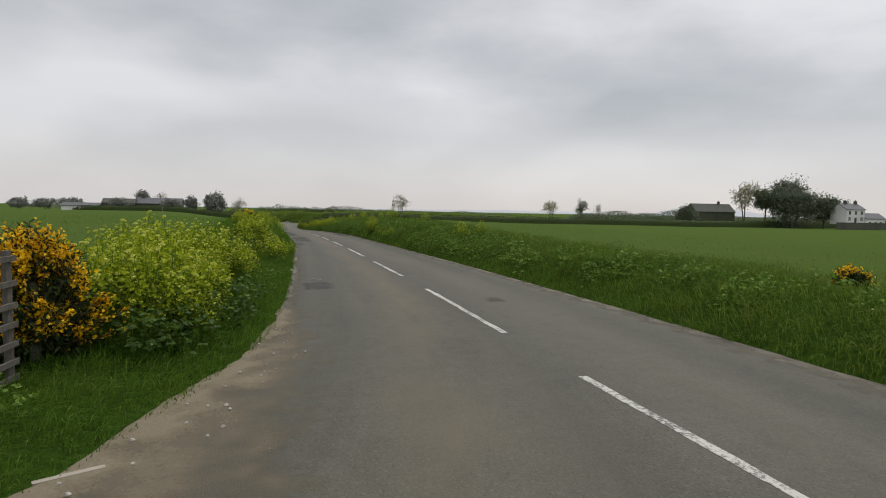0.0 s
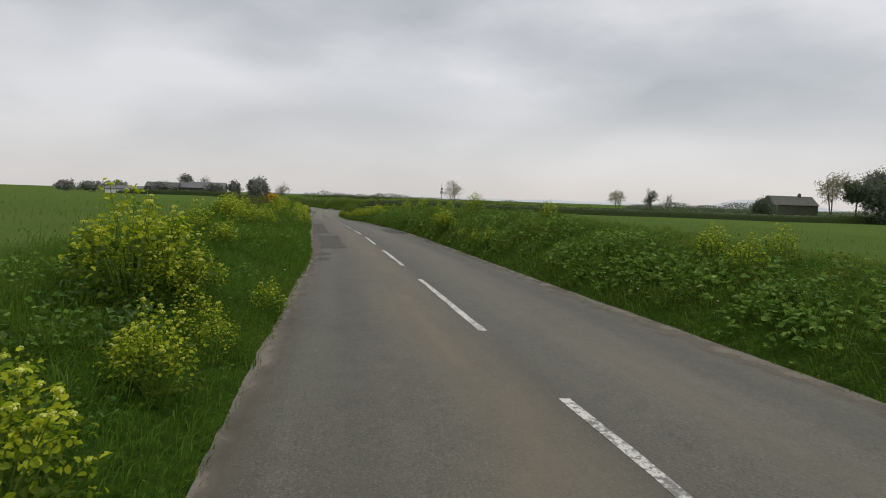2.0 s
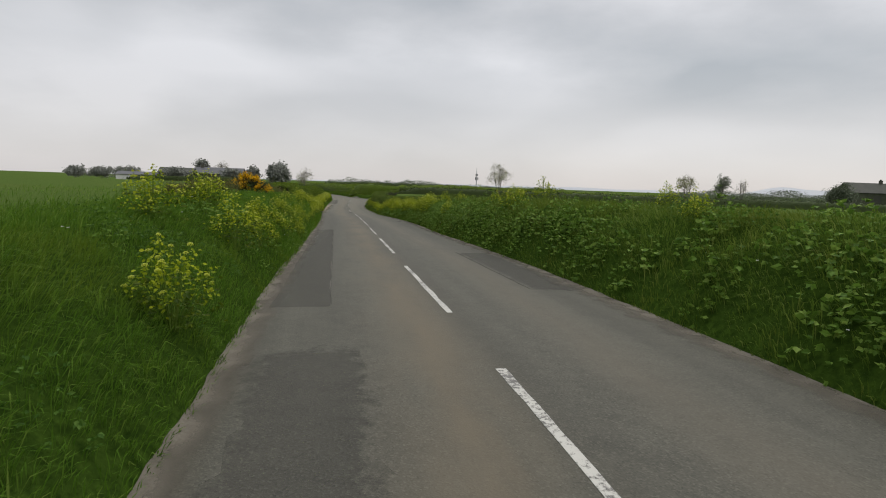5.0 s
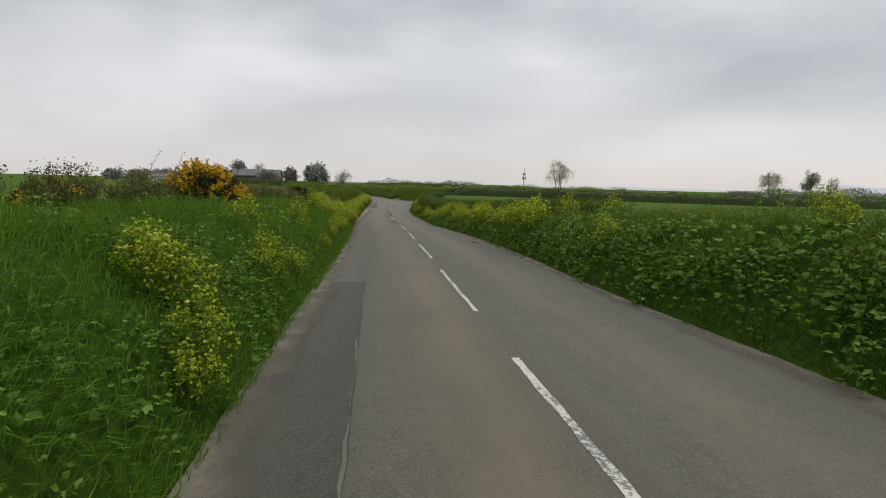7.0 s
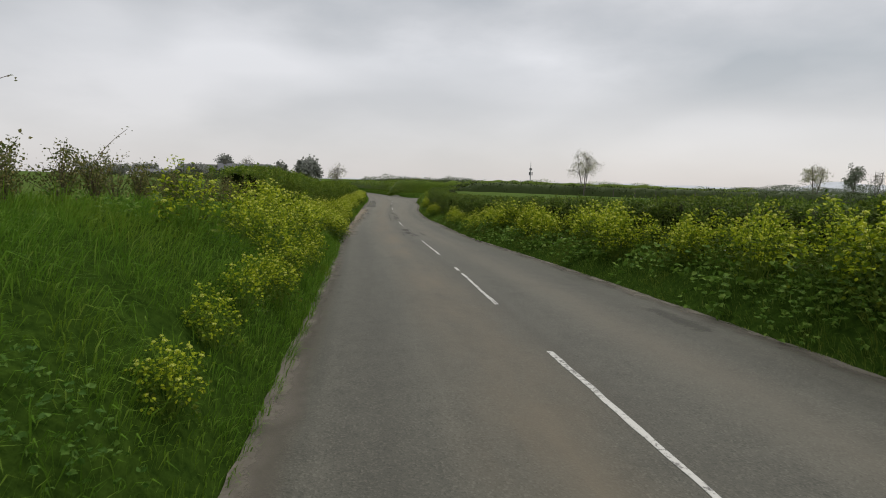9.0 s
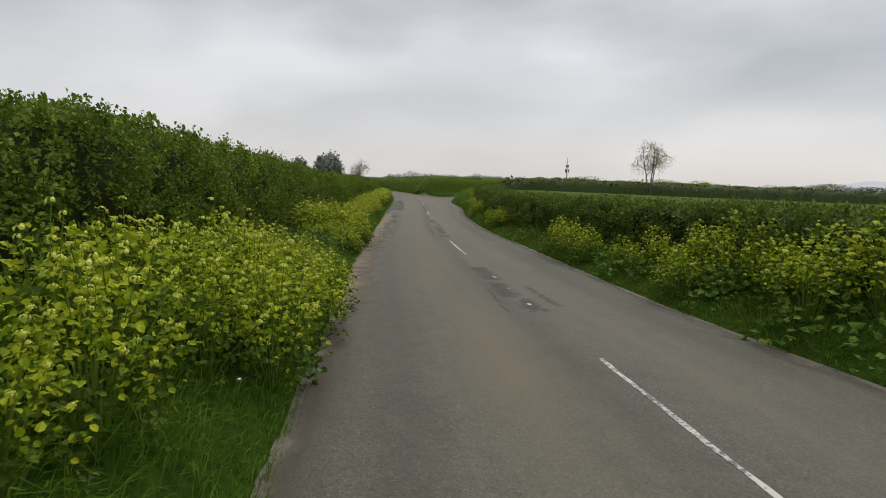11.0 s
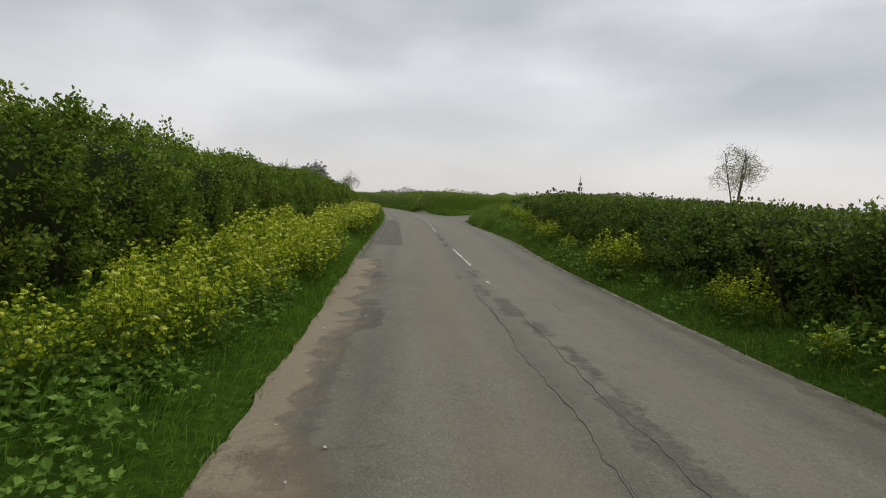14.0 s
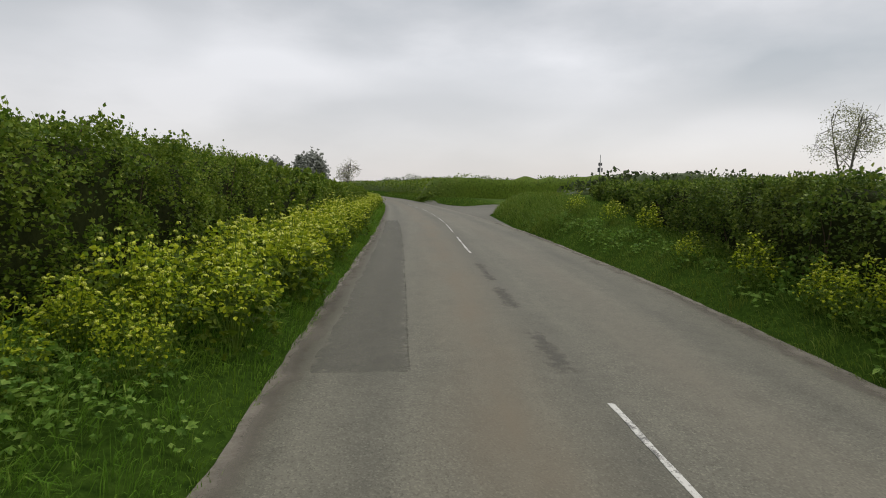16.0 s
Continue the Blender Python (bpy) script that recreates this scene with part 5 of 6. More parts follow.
# ---- gorse ----
def gorse(place, wide, tall, bloom, seed, label, turn=0.0):
    rng = np.random.default_rng(seed)
    ob = thing("gorse_bush", place, label, "bush", "gorse bushes", turn=turn)
    wood, spines, flowers = Geo(), Geo(), Geo()
    shoots = int(230 * wide * tall)
    for i in range(shoots):
        a, u = rng.uniform(0, 6.28), rng.uniform(0, 1)
        el = math.asin(u ** 0.8)
        rad = rng.uniform(0.72, 1.0) * (1 + 0.22 * math.sin(3 * a + seed) + 0.16 * math.sin(7 * a + 5 * el))
        tip = np.array([math.cos(a) * math.cos(el) * wide / 2, math.sin(a) * math.cos(el) * wide / 2, (0.15 + 0.85 * math.sin(el)) * tall]) * [rad, rad, rng.uniform(0.85, 1.05)]
        root = tip * [0.3, 0.3, 0.35]
        tube(wood, [root, (root + tip) / 2 + rng.normal(0, 0.03, 3), tip], [0.012, 0.008, 0.003], 3)
        out = unit(tip - root)
        length = 0.3
        n = 26
        t = rng.uniform(0, 1, n)
        p = tip - out * (t * length)[:, None] + rng.normal(0, 0.015, (n, 3))
        d = rng.normal(size=(n, 3)) + out * 0.8
        leaves(spines, p, d, rng.uniform(0.04, 0.09, n), 0.016, rng, 0.1)
        if rng.uniform() < bloom * (0.4 + 0.6 * (tip[2] / tall)) * (1.25 if math.sin(3.7 * a + 2.0 * seed) + math.sin(7.3 * el + a) > -0.5 else 0.25):
            m = rng.integers(22, 40)
            t = rng.uniform(-0.05, 0.75, m)
            p = tip - out * (t * length * 0.8)[:, None] + rng.normal(0, 0.021, (m, 3))
            d = rng.normal(size=(m, 3)) + out * 0.7
            s = rng.uniform(0.026, 0.042, m)
            leaves(flowers, p, d, s, s * 0.85, rng, 0.4)
    n = 2200
    a = rng.uniform(0, 6.28, n)
    r = np.sqrt(rng.uniform(0, 1, n)) * wide * 0.4
    p = np.stack([r * np.cos(a), r * np.sin(a), rng.uniform(0.02, 0.75, n) * tall * (1 - 0.5 * (r / wide * 2) ** 2)], 1)
    leaves(spines, p, rng.normal(size=(n, 3)), 0.08, 0.026, rng)
    tagged(part("branchwork", wood, TWIG, ob), kind="stuff")
    part("spine_growth", spines, GORSE_SPINE, ob, "dark green spines")
    part("blossom", flowers, GORSE_FLOWER, ob, "bright yellow blossom")
    return ob


gorse(at(-1.50, 10.28, -0.05), 1.15, 1.2, 0.95, 611, "dark gorse bush thick with yellow blossom beside the gate")
gorse(at(-2.35, 10.6, -0.05), 1.3, 1.05, 0.85, 615, "dark gorse bush with yellow blossom behind the gate")
gorse(at(-3.0, 58.9, -0.05), 1.6, 1.02, 0.75, 612, "gorse bush with yellow blossom on the bank top")
gorse(at(-3.3, 61.0, -0.05), 1.3, 1.0, 0.08, 613, "gorse bush nearly out of bloom on the bank")
gorse(at(-3.5, 54.6, -0.05), 0.9, 0.55, 0.25, 616, "small gorse bush with few blossoms in the scrub")
gorse(at(8.45, 10.9, -0.05), 0.5, 0.32, 1.0, 614, "small yellow-flowering gorse on the bank top")


# ---- scrub along the top of the left bank ----
def scrub(label, y0, y1, seed):
    rng = np.random.default_rng(seed)
    ob = thing("scrub_hedge", (0, 0, 0), label, "hedge")
    wood, leaf = Geo(), Geo()
    y = y0
    while y < y1:
        y += rng.uniform(0.16, 0.36) if y < 59 else rng.uniform(0.22, 0.5)
        x = -3.3 - 0.02 * (y - 60) + rng.normal(0, 0.2)
        z = float(land(x, y))
        top = np.interp(y, [49, 51, 54, 58, 62, 66, 70, 74], [0.34, 0.45, 0.6, 0.64, 0.66, 0.74, 0.86, 1.1]) * rng.uniform(0.7, 1.1)
        for _ in range(15):
            h, a = top * rng.uniform(0.45, 1.05), rng.uniform(0, 6.28)
            out = np.array([math.cos(a), math.sin(a), 0]) * rng.uniform(0.08, 0.42) * top
            foot = np.array([x, y, z])
            mid = foot + out * 0.35 + [0, 0, h * 0.6]
            tip = foot + out + [0, 0, h]
            tube(wood, [foot, mid, tip], [0.008, 0.005, 0.0025], 3)
            n = 44
            t = rng.uniform(0.0, 1.0, n)[:, None] ** 0.7
            p = mid + (tip - mid) * t + rng.normal(0, 0.045, (n, 3))
            p[: n // 4] = foot + (mid - foot) * rng.uniform(0.1, 1, (n // 4, 1)) + rng.normal(0, 0.07, (n // 4, 3))
            s = rng.uniform(0.02, 0.042, n)
            leaves(leaf, p, rng.normal(size=(n, 3)), s, s * 0.75, rng)
    # long arching bramble shoots
    for y, reach, up in ((63.4, 1.2, 0.9), (61.6, 0.9, 0.7), (62.6, -0.6, 0.75), (66.0, 0.8, 0.7), (57.0, 0.5, 0.7), (58.2, 0.3, 0.8)):
        x = -3.3
        z = float(land(x, y))
        pts = [(x + 0.1 * t, y + reach * t * t, z + 0.3 + up * t) for t in np.linspace(0, 1, 7)]
        tube(wood, pts, np.linspace(0.008, 0.003, 7), 4)
        p = np.repeat(np.array(pts[3:]), 5, 0) + rng.normal(0, 0.025, (20, 3))
        leaves(leaf, p, rng.normal(size=(20, 3)), 0.03, 0.02, rng)
    tagged(part("branchwork", wood, SCRUB_TWIG, ob), kind="stuff")
    part("foliage", leaf, SCRUB_LEAF, ob, "sparse brownish leaves")


scrub("low scruffy brown scrub and brambles on the bank top", 49, 74, 701)


# ---- gateway ----
def field_gate(foot, turn):
    ob = thing("field_gate", foot, "weathered grey wooden field gate with seven bars, standing open", "gate", turn=turn)
    for z in (0.0, 0.12, 0.26, 0.41, 0.56, 0.73, 0.92):
        part("bar", box_geo(Geo(), -3.0, 0.0, -0.014, 0.014, z, z + 0.042, bevel=0.008), GATE_WOOD, ob)
    for x in (-3.0, -0.08):
        part("stile", box_geo(Geo(), x, x + 0.08, 0.022, 0.062, 0.0, 1.0, bevel=0.008), GATE_WOOD, ob)
    m = Matrix.Translation((-1.5, 0.085, 0.45)) @ Matrix.Rotation(radians(14), 4, "Y")
    part("brace", box_geo(Geo(), -1.45, 1.45, -0.02, 0.02, -0.04, 0.04, m, bevel=0.008), GATE_WOOD, ob)
    return ob


field_gate(at(-1.34, 9.70, 0.0), 85)
post = thing("gate_post", at(-1.38, 10.12, -0.05), "square weathered wooden gate post", "post")
g = Geo()
box_geo(g, -0.035, 0.035, -0.035, 0.035, 0, 0.72, bevel=0.012)
part("shaft", g, GATE_WOOD, post)
plank = thing("loose_plank", at(-0.38, 7.88, 0.012), "pale broken wooden plank lying on the gravel", "plank", turn=24)
g = Geo()
box_geo(g, -0.17, 0.15, -0.022, 0.02, 0, 0.03, bevel=0.006)
part("board", g, OLD_WOOD, plank)

stone = thing("loose_stone", (0.74, 18.87, float(surface(0.8, 18.87)) - 0.005), "small pale stone at the road edge", "stone", "loose stones")
g = Geo()
rs = np.random.default_rng(5)
v = np.array([(math.cos(a) * r, math.sin(a) * r, z) for z, r in ((0, 0.03), (0.02, 0.036), (0.04, 0.02)) for a in np.arange(6) * 1.047]) * rs.uniform(0.85, 1.15, (18, 1))
g.add(v, [(i * 6 + k, i * 6 + (k + 1) % 6, (i + 1) * 6 + (k + 1) % 6, (i + 1) * 6 + k) for i in (0, 1) for k in range(6)] + [(12, 13, 14, 15), (12, 15, 16, 17)])
part("pebble", g, PEBBLE, stone)
for _ in range(70):
    y = rs.uniform(6.5, 12) if rs.uniform() < 0.55 else rs.uniform(86, 101)
    x = float(edge_l(y)) + rs.uniform(0.0, 0.55)
    s = rs.uniform(0.15, 0.5)
    m = Matrix.Translation((x, y, float(surface(x, y)) + 0.004)) @ Matrix.Rotation(rs.uniform(0, 6), 4, "Z") @ Matrix.Diagonal((s, s, s * 0.8, 1))
    copy_thing(stone, m).matrix_basis = m


def stake(x, y):
    ob = thing("fence_stake", at(x, y, -0.1), "thin pale wooden fence stake in the pasture", "fence stake", "electric fence stakes")
    g = Geo()
    tube(g, [(0, 0, 0), (0, 0, 0.8)], [0.013, 0.011], 5)
    part("rod", g, OLD_WOOD, ob)
    g = Geo()
    tube(g, [(-0.03, 0, 0.78), (0.05, 0, 0.84)], [0.01, 0.01], 5)
    part("wire_holder", g, OLD_WOOD, ob)
    return ob


for x, y in ((-8.0, 48.5), (-18.5, 54.0), (-29.0, 60.0)):
    stake(x, y)


# ---- far hedges, fence, trees ----
def far_hedge(label, line_pts, talls, deep, n, mat, seed, leaf=(0.18, 0.34)):
    rng = np.random.default_rng(seed)
    ob = thing("field_hedge", (0, 0, 0), label, "hedge", "field hedges")
    pts = np.array(line_pts, float)
    seg = np.linalg.norm(np.diff(pts, axis=0), axis=1)
    acc = np.concatenate([[0], np.cumsum(seg)])
    geo, core = Geo(), Geo()

    def place(s):
        return np.interp(s, acc, pts[:, 0]), np.interp(s, acc, pts[:, 1])

    s = rng.uniform(0, acc[-1], n)
    x, y = place(s)
    tall = np.interp(s, [0, acc[-1]], talls) * np.clip(0.25 + np.minimum(s, acc[-1] - s) / 4.0, 0, 1)
    h = tall * (1 + 0.16 * waves(s, 0 * s, seed, 0.35) + 0.1 * waves(s, 0 * s, seed + 1, 1.6))
    z = h * rng.uniform(0.02, 1, n) ** 0.6
    x, y = x + rng.normal(0, deep * 0.3, n), y + rng.normal(0, deep * 0.3, n)
    size = rng.uniform(*leaf, n)
    leaves(geo, np.stack([x, y, land(x, y) + z], 1), rng.normal(size=(n, 3)) + [0, 0, 0.3], size, size * 0.75, rng)
    ss = np.arange(0, acc[-1], 1.5)
    cx, cy = place(ss)
    cz = land(cx, cy)
    tall = (np.interp(ss, [0, acc[-1]], talls) * np.clip(np.minimum(ss, acc[-1] - ss) / 5.0, 0.02, 1))[:, None]
    prof = np.array([(-0.4, 0), (-0.4, 0.5), (-0.28, 0.94), (0.28, 0.94), (0.4, 0.5), (0.4, 0)])
    t = np.gradient(np.stack([cx, cy], 1), axis=0)
    t /= np.linalg.norm(t, axis=1, keepdims=True)
    nx, ny = -t[:, 1], t[:, 0]
    wob = 0.12 * waves(ss[:, None], prof[:, 1] * 9, seed + 2, 1.2)
    core.add(*sheet(cx[:, None] + nx[:, None] * prof[:, 0] * deep, cy[:, None] + ny[:, None] * prof[:, 0] * deep, cz[:, None] + (prof[:, 1] + wob * (prof[:, 1] > 0.2)) * tall))
    part("foliage", geo, mat, ob)
    part("inner_growth", core, mat, ob, "dense inner growth", smooth=True)
    return ob


far_hedge("dark trimmed hedge across the pasture", [(6, 129), (25.7, 136.4), (50, 144.5), (73.6, 152.5), (88.5, 161), (140, 176), (230, 192)], (1.2, 3.0), 1.3, 14000, FIELD_HEDGE, 801)
far_hedge("long field hedge beyond the pasture", [(8, 172), (45, 190), (110, 214), (260, 245)], (1.5, 1.6), 1.4, 9000, FIELD_HEDGE, 802, (0.25, 0.45))
far_hedge("bushy green hedge along the rising road", [(1.2, 171), (-0.3, 190), (-5.0, 212), (-11, 238), (-26, 282)], (2.1, 2.1), 2.4, 12000, HEDGE_LEAF, 803, (0.2, 0.4))
far_hedge("hedge on the far slope", [(-40, 290), (-10, 268), (30, 262), (90, 262), (200, 270)], (1.6, 1.6), 2.0, 7000, FIELD_HEDGE, 804, (0.3, 0.6))
far_hedge("hedge below the farmstead", [(-70, 222), (-50, 223), (-22, 224), (-14, 224)], (1.4, 2.2), 1.6, 3500, FIELD_HEDGE, 805, (0.25, 0.45))
far_hedge("hedge beyond the opposite pasture", [(230, 192), (235, 120), (250, 30)], (2.6, 1.5), 1.3, 5000, FIELD_HEDGE, 806, (0.25, 0.45))

far_hedge("green hedge on the far side of the side road", [(-1.5, 178), (1.5, 171), (4.0, 167), (8, 164.5), (20, 166.5), (45, 171), (80, 178)], (2.4, 2.2), 1.8, 8000, HEDGE_LEAF, 807, (0.15, 0.3))

for k in range(18):
    t = k / 17
    x, y = 30 + 62 * t, 136.0 + 22.0 * t + (1.5 * t if t > 0.7 else 0)
    ob = thing("fence_post", at(x, y, -0.1), "grey wooden fence post before the hedge", "post", "fence posts of the pasture")
    g = Geo()
    tube(g, [(0, 0, 0), (0, 0, 1.2), (0, 0, 1.26)], [0.06, 0.055, 0.02], 6)
    part("shaft", g, GATE_WOOD, ob)


def tree(name, place, tall, spread, seed, label, leaf_count=2500, leaf_mat_=None, leaf=(0.12, 0.22), low=0.25, stems=1, limbs=18):
    """A tree: tapering trunk, forked limbs down to twigs, and small leaves round the twigs."""
    rng = np.random.default_rng(seed)
    ob = thing(name, place, label, "tree")
    wood, crown, tips = Geo(), Geo(), []
    body = Geo()

    rx, rz, cz = tall * spread * 0.5, tall * (1 - low) * 0.52, tall * (low + (1 - low) * 0.5)

    def aim(k):
        """A point in the outer part of the crown, lumpy so that the outline has bays."""
        d = unit(rng.normal(size=3))
        lump = 1 + 0.2 * math.sin(3.1 * d[0] + seed) + 0.16 * math.sin(4.3 * d[1] + 2 * d[2] + seed) + 0.1 * math.sin(9 * d[0] + 7 * d[2])
        return np.array([d[0] * rx, d[1] * rx, d[2] * rz]) * k * lump + [0, 0, cz]

    def bough(p, q, r0, r1, sides):
        sag = rng.normal(0, 0.06, 3) * np.linalg.norm(q - p)
        a, b_ = p + (q - p) * 0.35 + sag + [0, 0, 0.06 * tall * (sides > 3)], p + (q - p) * 0.7 + sag * 0.5
        tube(wood, [p, a, b_, q], np.interp([0, 0.35, 0.7, 1], [0, 1], [r0, r1]), sides)
        return a, b_

    for s in range(stems):
        a = 2.1 * s + seed
        lean = np.array([math.cos(a), math.sin(a), 0]) * rx * (0.3 if stems > 1 else 0.06)
        r = tall * 0.021 / stems ** 0.5
        spine = [np.array([0, 0, -0.2]) + lean * 0.1, lean * 0.5 + [0, 0, cz * 0.5], lean + [0, 0, cz * 1.0], lean * 1.3 + [0, 0, cz + rz * 0.6]]
        tube(body, spine, [r, r * 0.8, r * 0.5, r * 0.2], 7)
        for k in range(limbs // stems):
            f = rng.uniform(0.35, 1.0)
            root = np.array([np.interp(f * 3, range(4), [v[m] for v in spine]) for m in range(3)])
            end = aim(0.8)
            if (end - root) @ (end - root) > (1.5 * rx) ** 2:
                end = root + (end - root) * 0.7
            a1, b1 = bough(root, end, r * 0.36, r * 0.12, 4)
            for _ in range(5):
                start = a1 + (end - a1) * rng.uniform(0.1, 1.0)
                to = aim(rng.uniform(0.75, 1.0))
                far = np.linalg.norm(to - start)
                to = start + (to - start) * min(1.0, 0.42 * rx / max(far, 0.01) * rng.uniform(0.8, 1.5))
                a2, b2 = bough(start, to, r * 0.11, r * 0.04, 3)
                tips += [to, b2]
                for _ in range(4):
                    st = a2 + (to - a2) * rng.uniform(0, 1)
                    tip = st + unit(rng.normal(size=3) + unit(to - start) + [0, 0, 0.3]) * rx * rng.uniform(0.1, 0.22)
                    tube(wood, [st, tip], [r * 0.035, r * 0.014], 3)
                    tips.append(tip)
    tip = np.array(tips)
    if leaf_count:
        i = rng.integers(0, len(tip), leaf_count)
        p = tip[i] + rng.normal(0, tall * 0.022, (leaf_count, 3))
        s = rng.uniform(*leaf, leaf_count)
        leaves(crown, p, rng.normal(size=(leaf_count, 3)), s, s * 0.8, rng)
        if leaf_count >= 3400:
            q = np.array([aim(rng.uniform(0.25, 1.0)) for _ in range(leaf_count // 3)])
            s = rng.uniform(*leaf, len(q))
            leaves(crown, q, rng.normal(size=(len(q), 3)), s, s * 0.85, rng)
    part("trunk", body, BARK, ob)
    part("limb", wood, BARK, ob)
    if leaf_count:
        part("crown", crown, leaf_mat_ or TREE_LEAF, ob, "sparse crown of young leaves" if leaf_count < 3000 else "")
    return ob


for name, x, y, tall, spread, seed, label, count, mat, leaf, low, stems, limbs in [
        ("field_tree", 25.7, 135.9, 6.3, 0.88, 901, "small rounded tree with sparse spring leaves in the hedge", 2700, TREE_LEAF, (0.07, 0.13), 0.24, 3, 24),
        ("field_tree", 72.2, 152.6, 7.4, 0.85, 902, "spreading tree with sparse young leaves in the hedge", 2200, TREE_LEAF, (0.12, 0.2), 0.28, 2, 18),
        ("field_tree", 86.4, 161.2, 8.4, 0.62, 903, "dark half-leaved tree in the field hedge", 2200, DARK_LEAF, (0.15, 0.28), 0.25, 2, 18),
        ("bare_tree", 93.2, 163.4, 7.4, 0.6, 904, "slender bare grey tree in the field hedge", 250, TREE_LEAF, (0.12, 0.2), 0.25, 2, 18),
        ("bare_tree", -18.2, 232, 8.0, 1.05, 905, "bare spreading tree beside the farm", 1100, TREE_LEAF, (0.15, 0.25), 0.22, 1, 22),
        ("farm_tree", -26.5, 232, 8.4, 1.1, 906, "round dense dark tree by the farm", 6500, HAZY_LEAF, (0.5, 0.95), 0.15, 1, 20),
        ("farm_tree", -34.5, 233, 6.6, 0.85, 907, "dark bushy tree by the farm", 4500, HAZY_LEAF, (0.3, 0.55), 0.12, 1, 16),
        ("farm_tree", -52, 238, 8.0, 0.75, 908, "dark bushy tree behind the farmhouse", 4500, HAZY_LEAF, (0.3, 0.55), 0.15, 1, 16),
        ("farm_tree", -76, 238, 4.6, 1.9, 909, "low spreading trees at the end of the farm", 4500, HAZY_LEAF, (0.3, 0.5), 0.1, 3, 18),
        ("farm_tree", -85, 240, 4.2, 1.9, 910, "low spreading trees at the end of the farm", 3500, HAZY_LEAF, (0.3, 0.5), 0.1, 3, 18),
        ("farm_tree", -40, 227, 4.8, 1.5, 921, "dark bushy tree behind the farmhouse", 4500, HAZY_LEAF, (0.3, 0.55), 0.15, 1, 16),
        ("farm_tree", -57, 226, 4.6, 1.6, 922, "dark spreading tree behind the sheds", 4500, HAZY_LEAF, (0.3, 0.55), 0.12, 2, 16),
        ("bare_tree", -47, 241, 7.8, 0.9, 923, "bare tree behind the farmhouse", 400, TREE_LEAF, (0.15, 0.25), 0.25, 1, 18),
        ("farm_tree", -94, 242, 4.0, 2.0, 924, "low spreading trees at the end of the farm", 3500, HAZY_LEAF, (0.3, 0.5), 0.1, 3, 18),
        ("farm_tree", 154, 200, 8.4, 1.15, 911, "dark rounded tree beside the barn", 4500, DARK_LEAF, (0.35, 0.6), 0.15, 1, 16),
        ("bare_tree", 171, 187, 18.5, 0.85, 912, "tall thinly leaved tree of the farm copse", 2200, TREE_LEAF, (0.3, 0.5), 0.3, 2, 22),
        ("pine_tree", 177.5, 184, 15.5, 0.75, 916, "dark pine with a ragged crown", 7000, DARK_LEAF, (0.35, 0.65), 0.4, 1, 16),
        ("pine_tree", 190, 186, 19.5, 0.85, 913, "tall dark pine with a ragged crown", 9000, DARK_LEAF, (0.35, 0.65), 0.38, 1, 22),
        ("copse_tree", 186, 179, 15.5, 1.3, 914, "broad dense tree of the farm copse", 14000, DARK_LEAF, (0.35, 0.65), 0.03, 2, 26),
        ("copse_tree", 197, 176, 14.2, 1.05, 915, "leafing tree of the farm copse beside the white house", 9000, DARK_LEAF, (0.35, 0.6), 0.12, 1, 22)]:
    tree(name, at(x, y), tall, spread, seed, label, count, mat, leaf, low, stems, limbs)


def far_wood(label, x0, x1, y, tall, n, seed, base_up=0.0):
    rng, geo = np.random.default_rng(seed), Geo()
    x = rng.uniform(x0, x1, n)
    h = tall * (0.55 + 0.45 * np.abs(waves(x, 0 * x, seed, 18.0 / (x1 - x0)))) * smooth01(x0, x0 + (x1 - x0) * 0.1, x) * smooth01(x1, x1 - (x1 - x0) * 0.1, x)
    z = h * rng.uniform(0, 1, n) ** 1.1
    yy_ = y + rng.normal(0, 6, n)
    s = rng.uniform(0.06, 0.11, n) * tall
    leaves(geo, np.stack([x, yy_, land(x, yy_) + z + base_up], 1), rng.normal(size=(n, 3)), s, s, rng)
    tagged(part("distant_woodland", geo, DARK_LEAF), label, "trees", kind="stuff")


far_wood("hazy line of distant trees on the horizon", 240, 420, 470, 9, 15000, 951)
far_wood("hazy line of distant trees on the horizon", 20, 240, 560, 5.5, 16000, 952)
far_wood("distant hedgerow trees above the far slope", -20, 46, 330, 4.5, 6000, 953)
far_wood("distant trees far behind the farm copse", 420, 900, 520, 9, 20000, 954)

# far moor, air haze put into its colour as pale blue
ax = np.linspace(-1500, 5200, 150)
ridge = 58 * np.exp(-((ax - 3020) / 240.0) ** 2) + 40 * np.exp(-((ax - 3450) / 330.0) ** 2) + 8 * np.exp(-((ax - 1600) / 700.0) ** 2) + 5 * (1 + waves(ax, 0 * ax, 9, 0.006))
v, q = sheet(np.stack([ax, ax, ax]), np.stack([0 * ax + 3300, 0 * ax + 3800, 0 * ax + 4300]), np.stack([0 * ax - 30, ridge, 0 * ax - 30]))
tagged(part("backdrop_hills", Geo().add(v, q), FAR_HILL, smooth=True), "distant moorland hills with air haze painted in as pale blue", "hill", kind="structure")


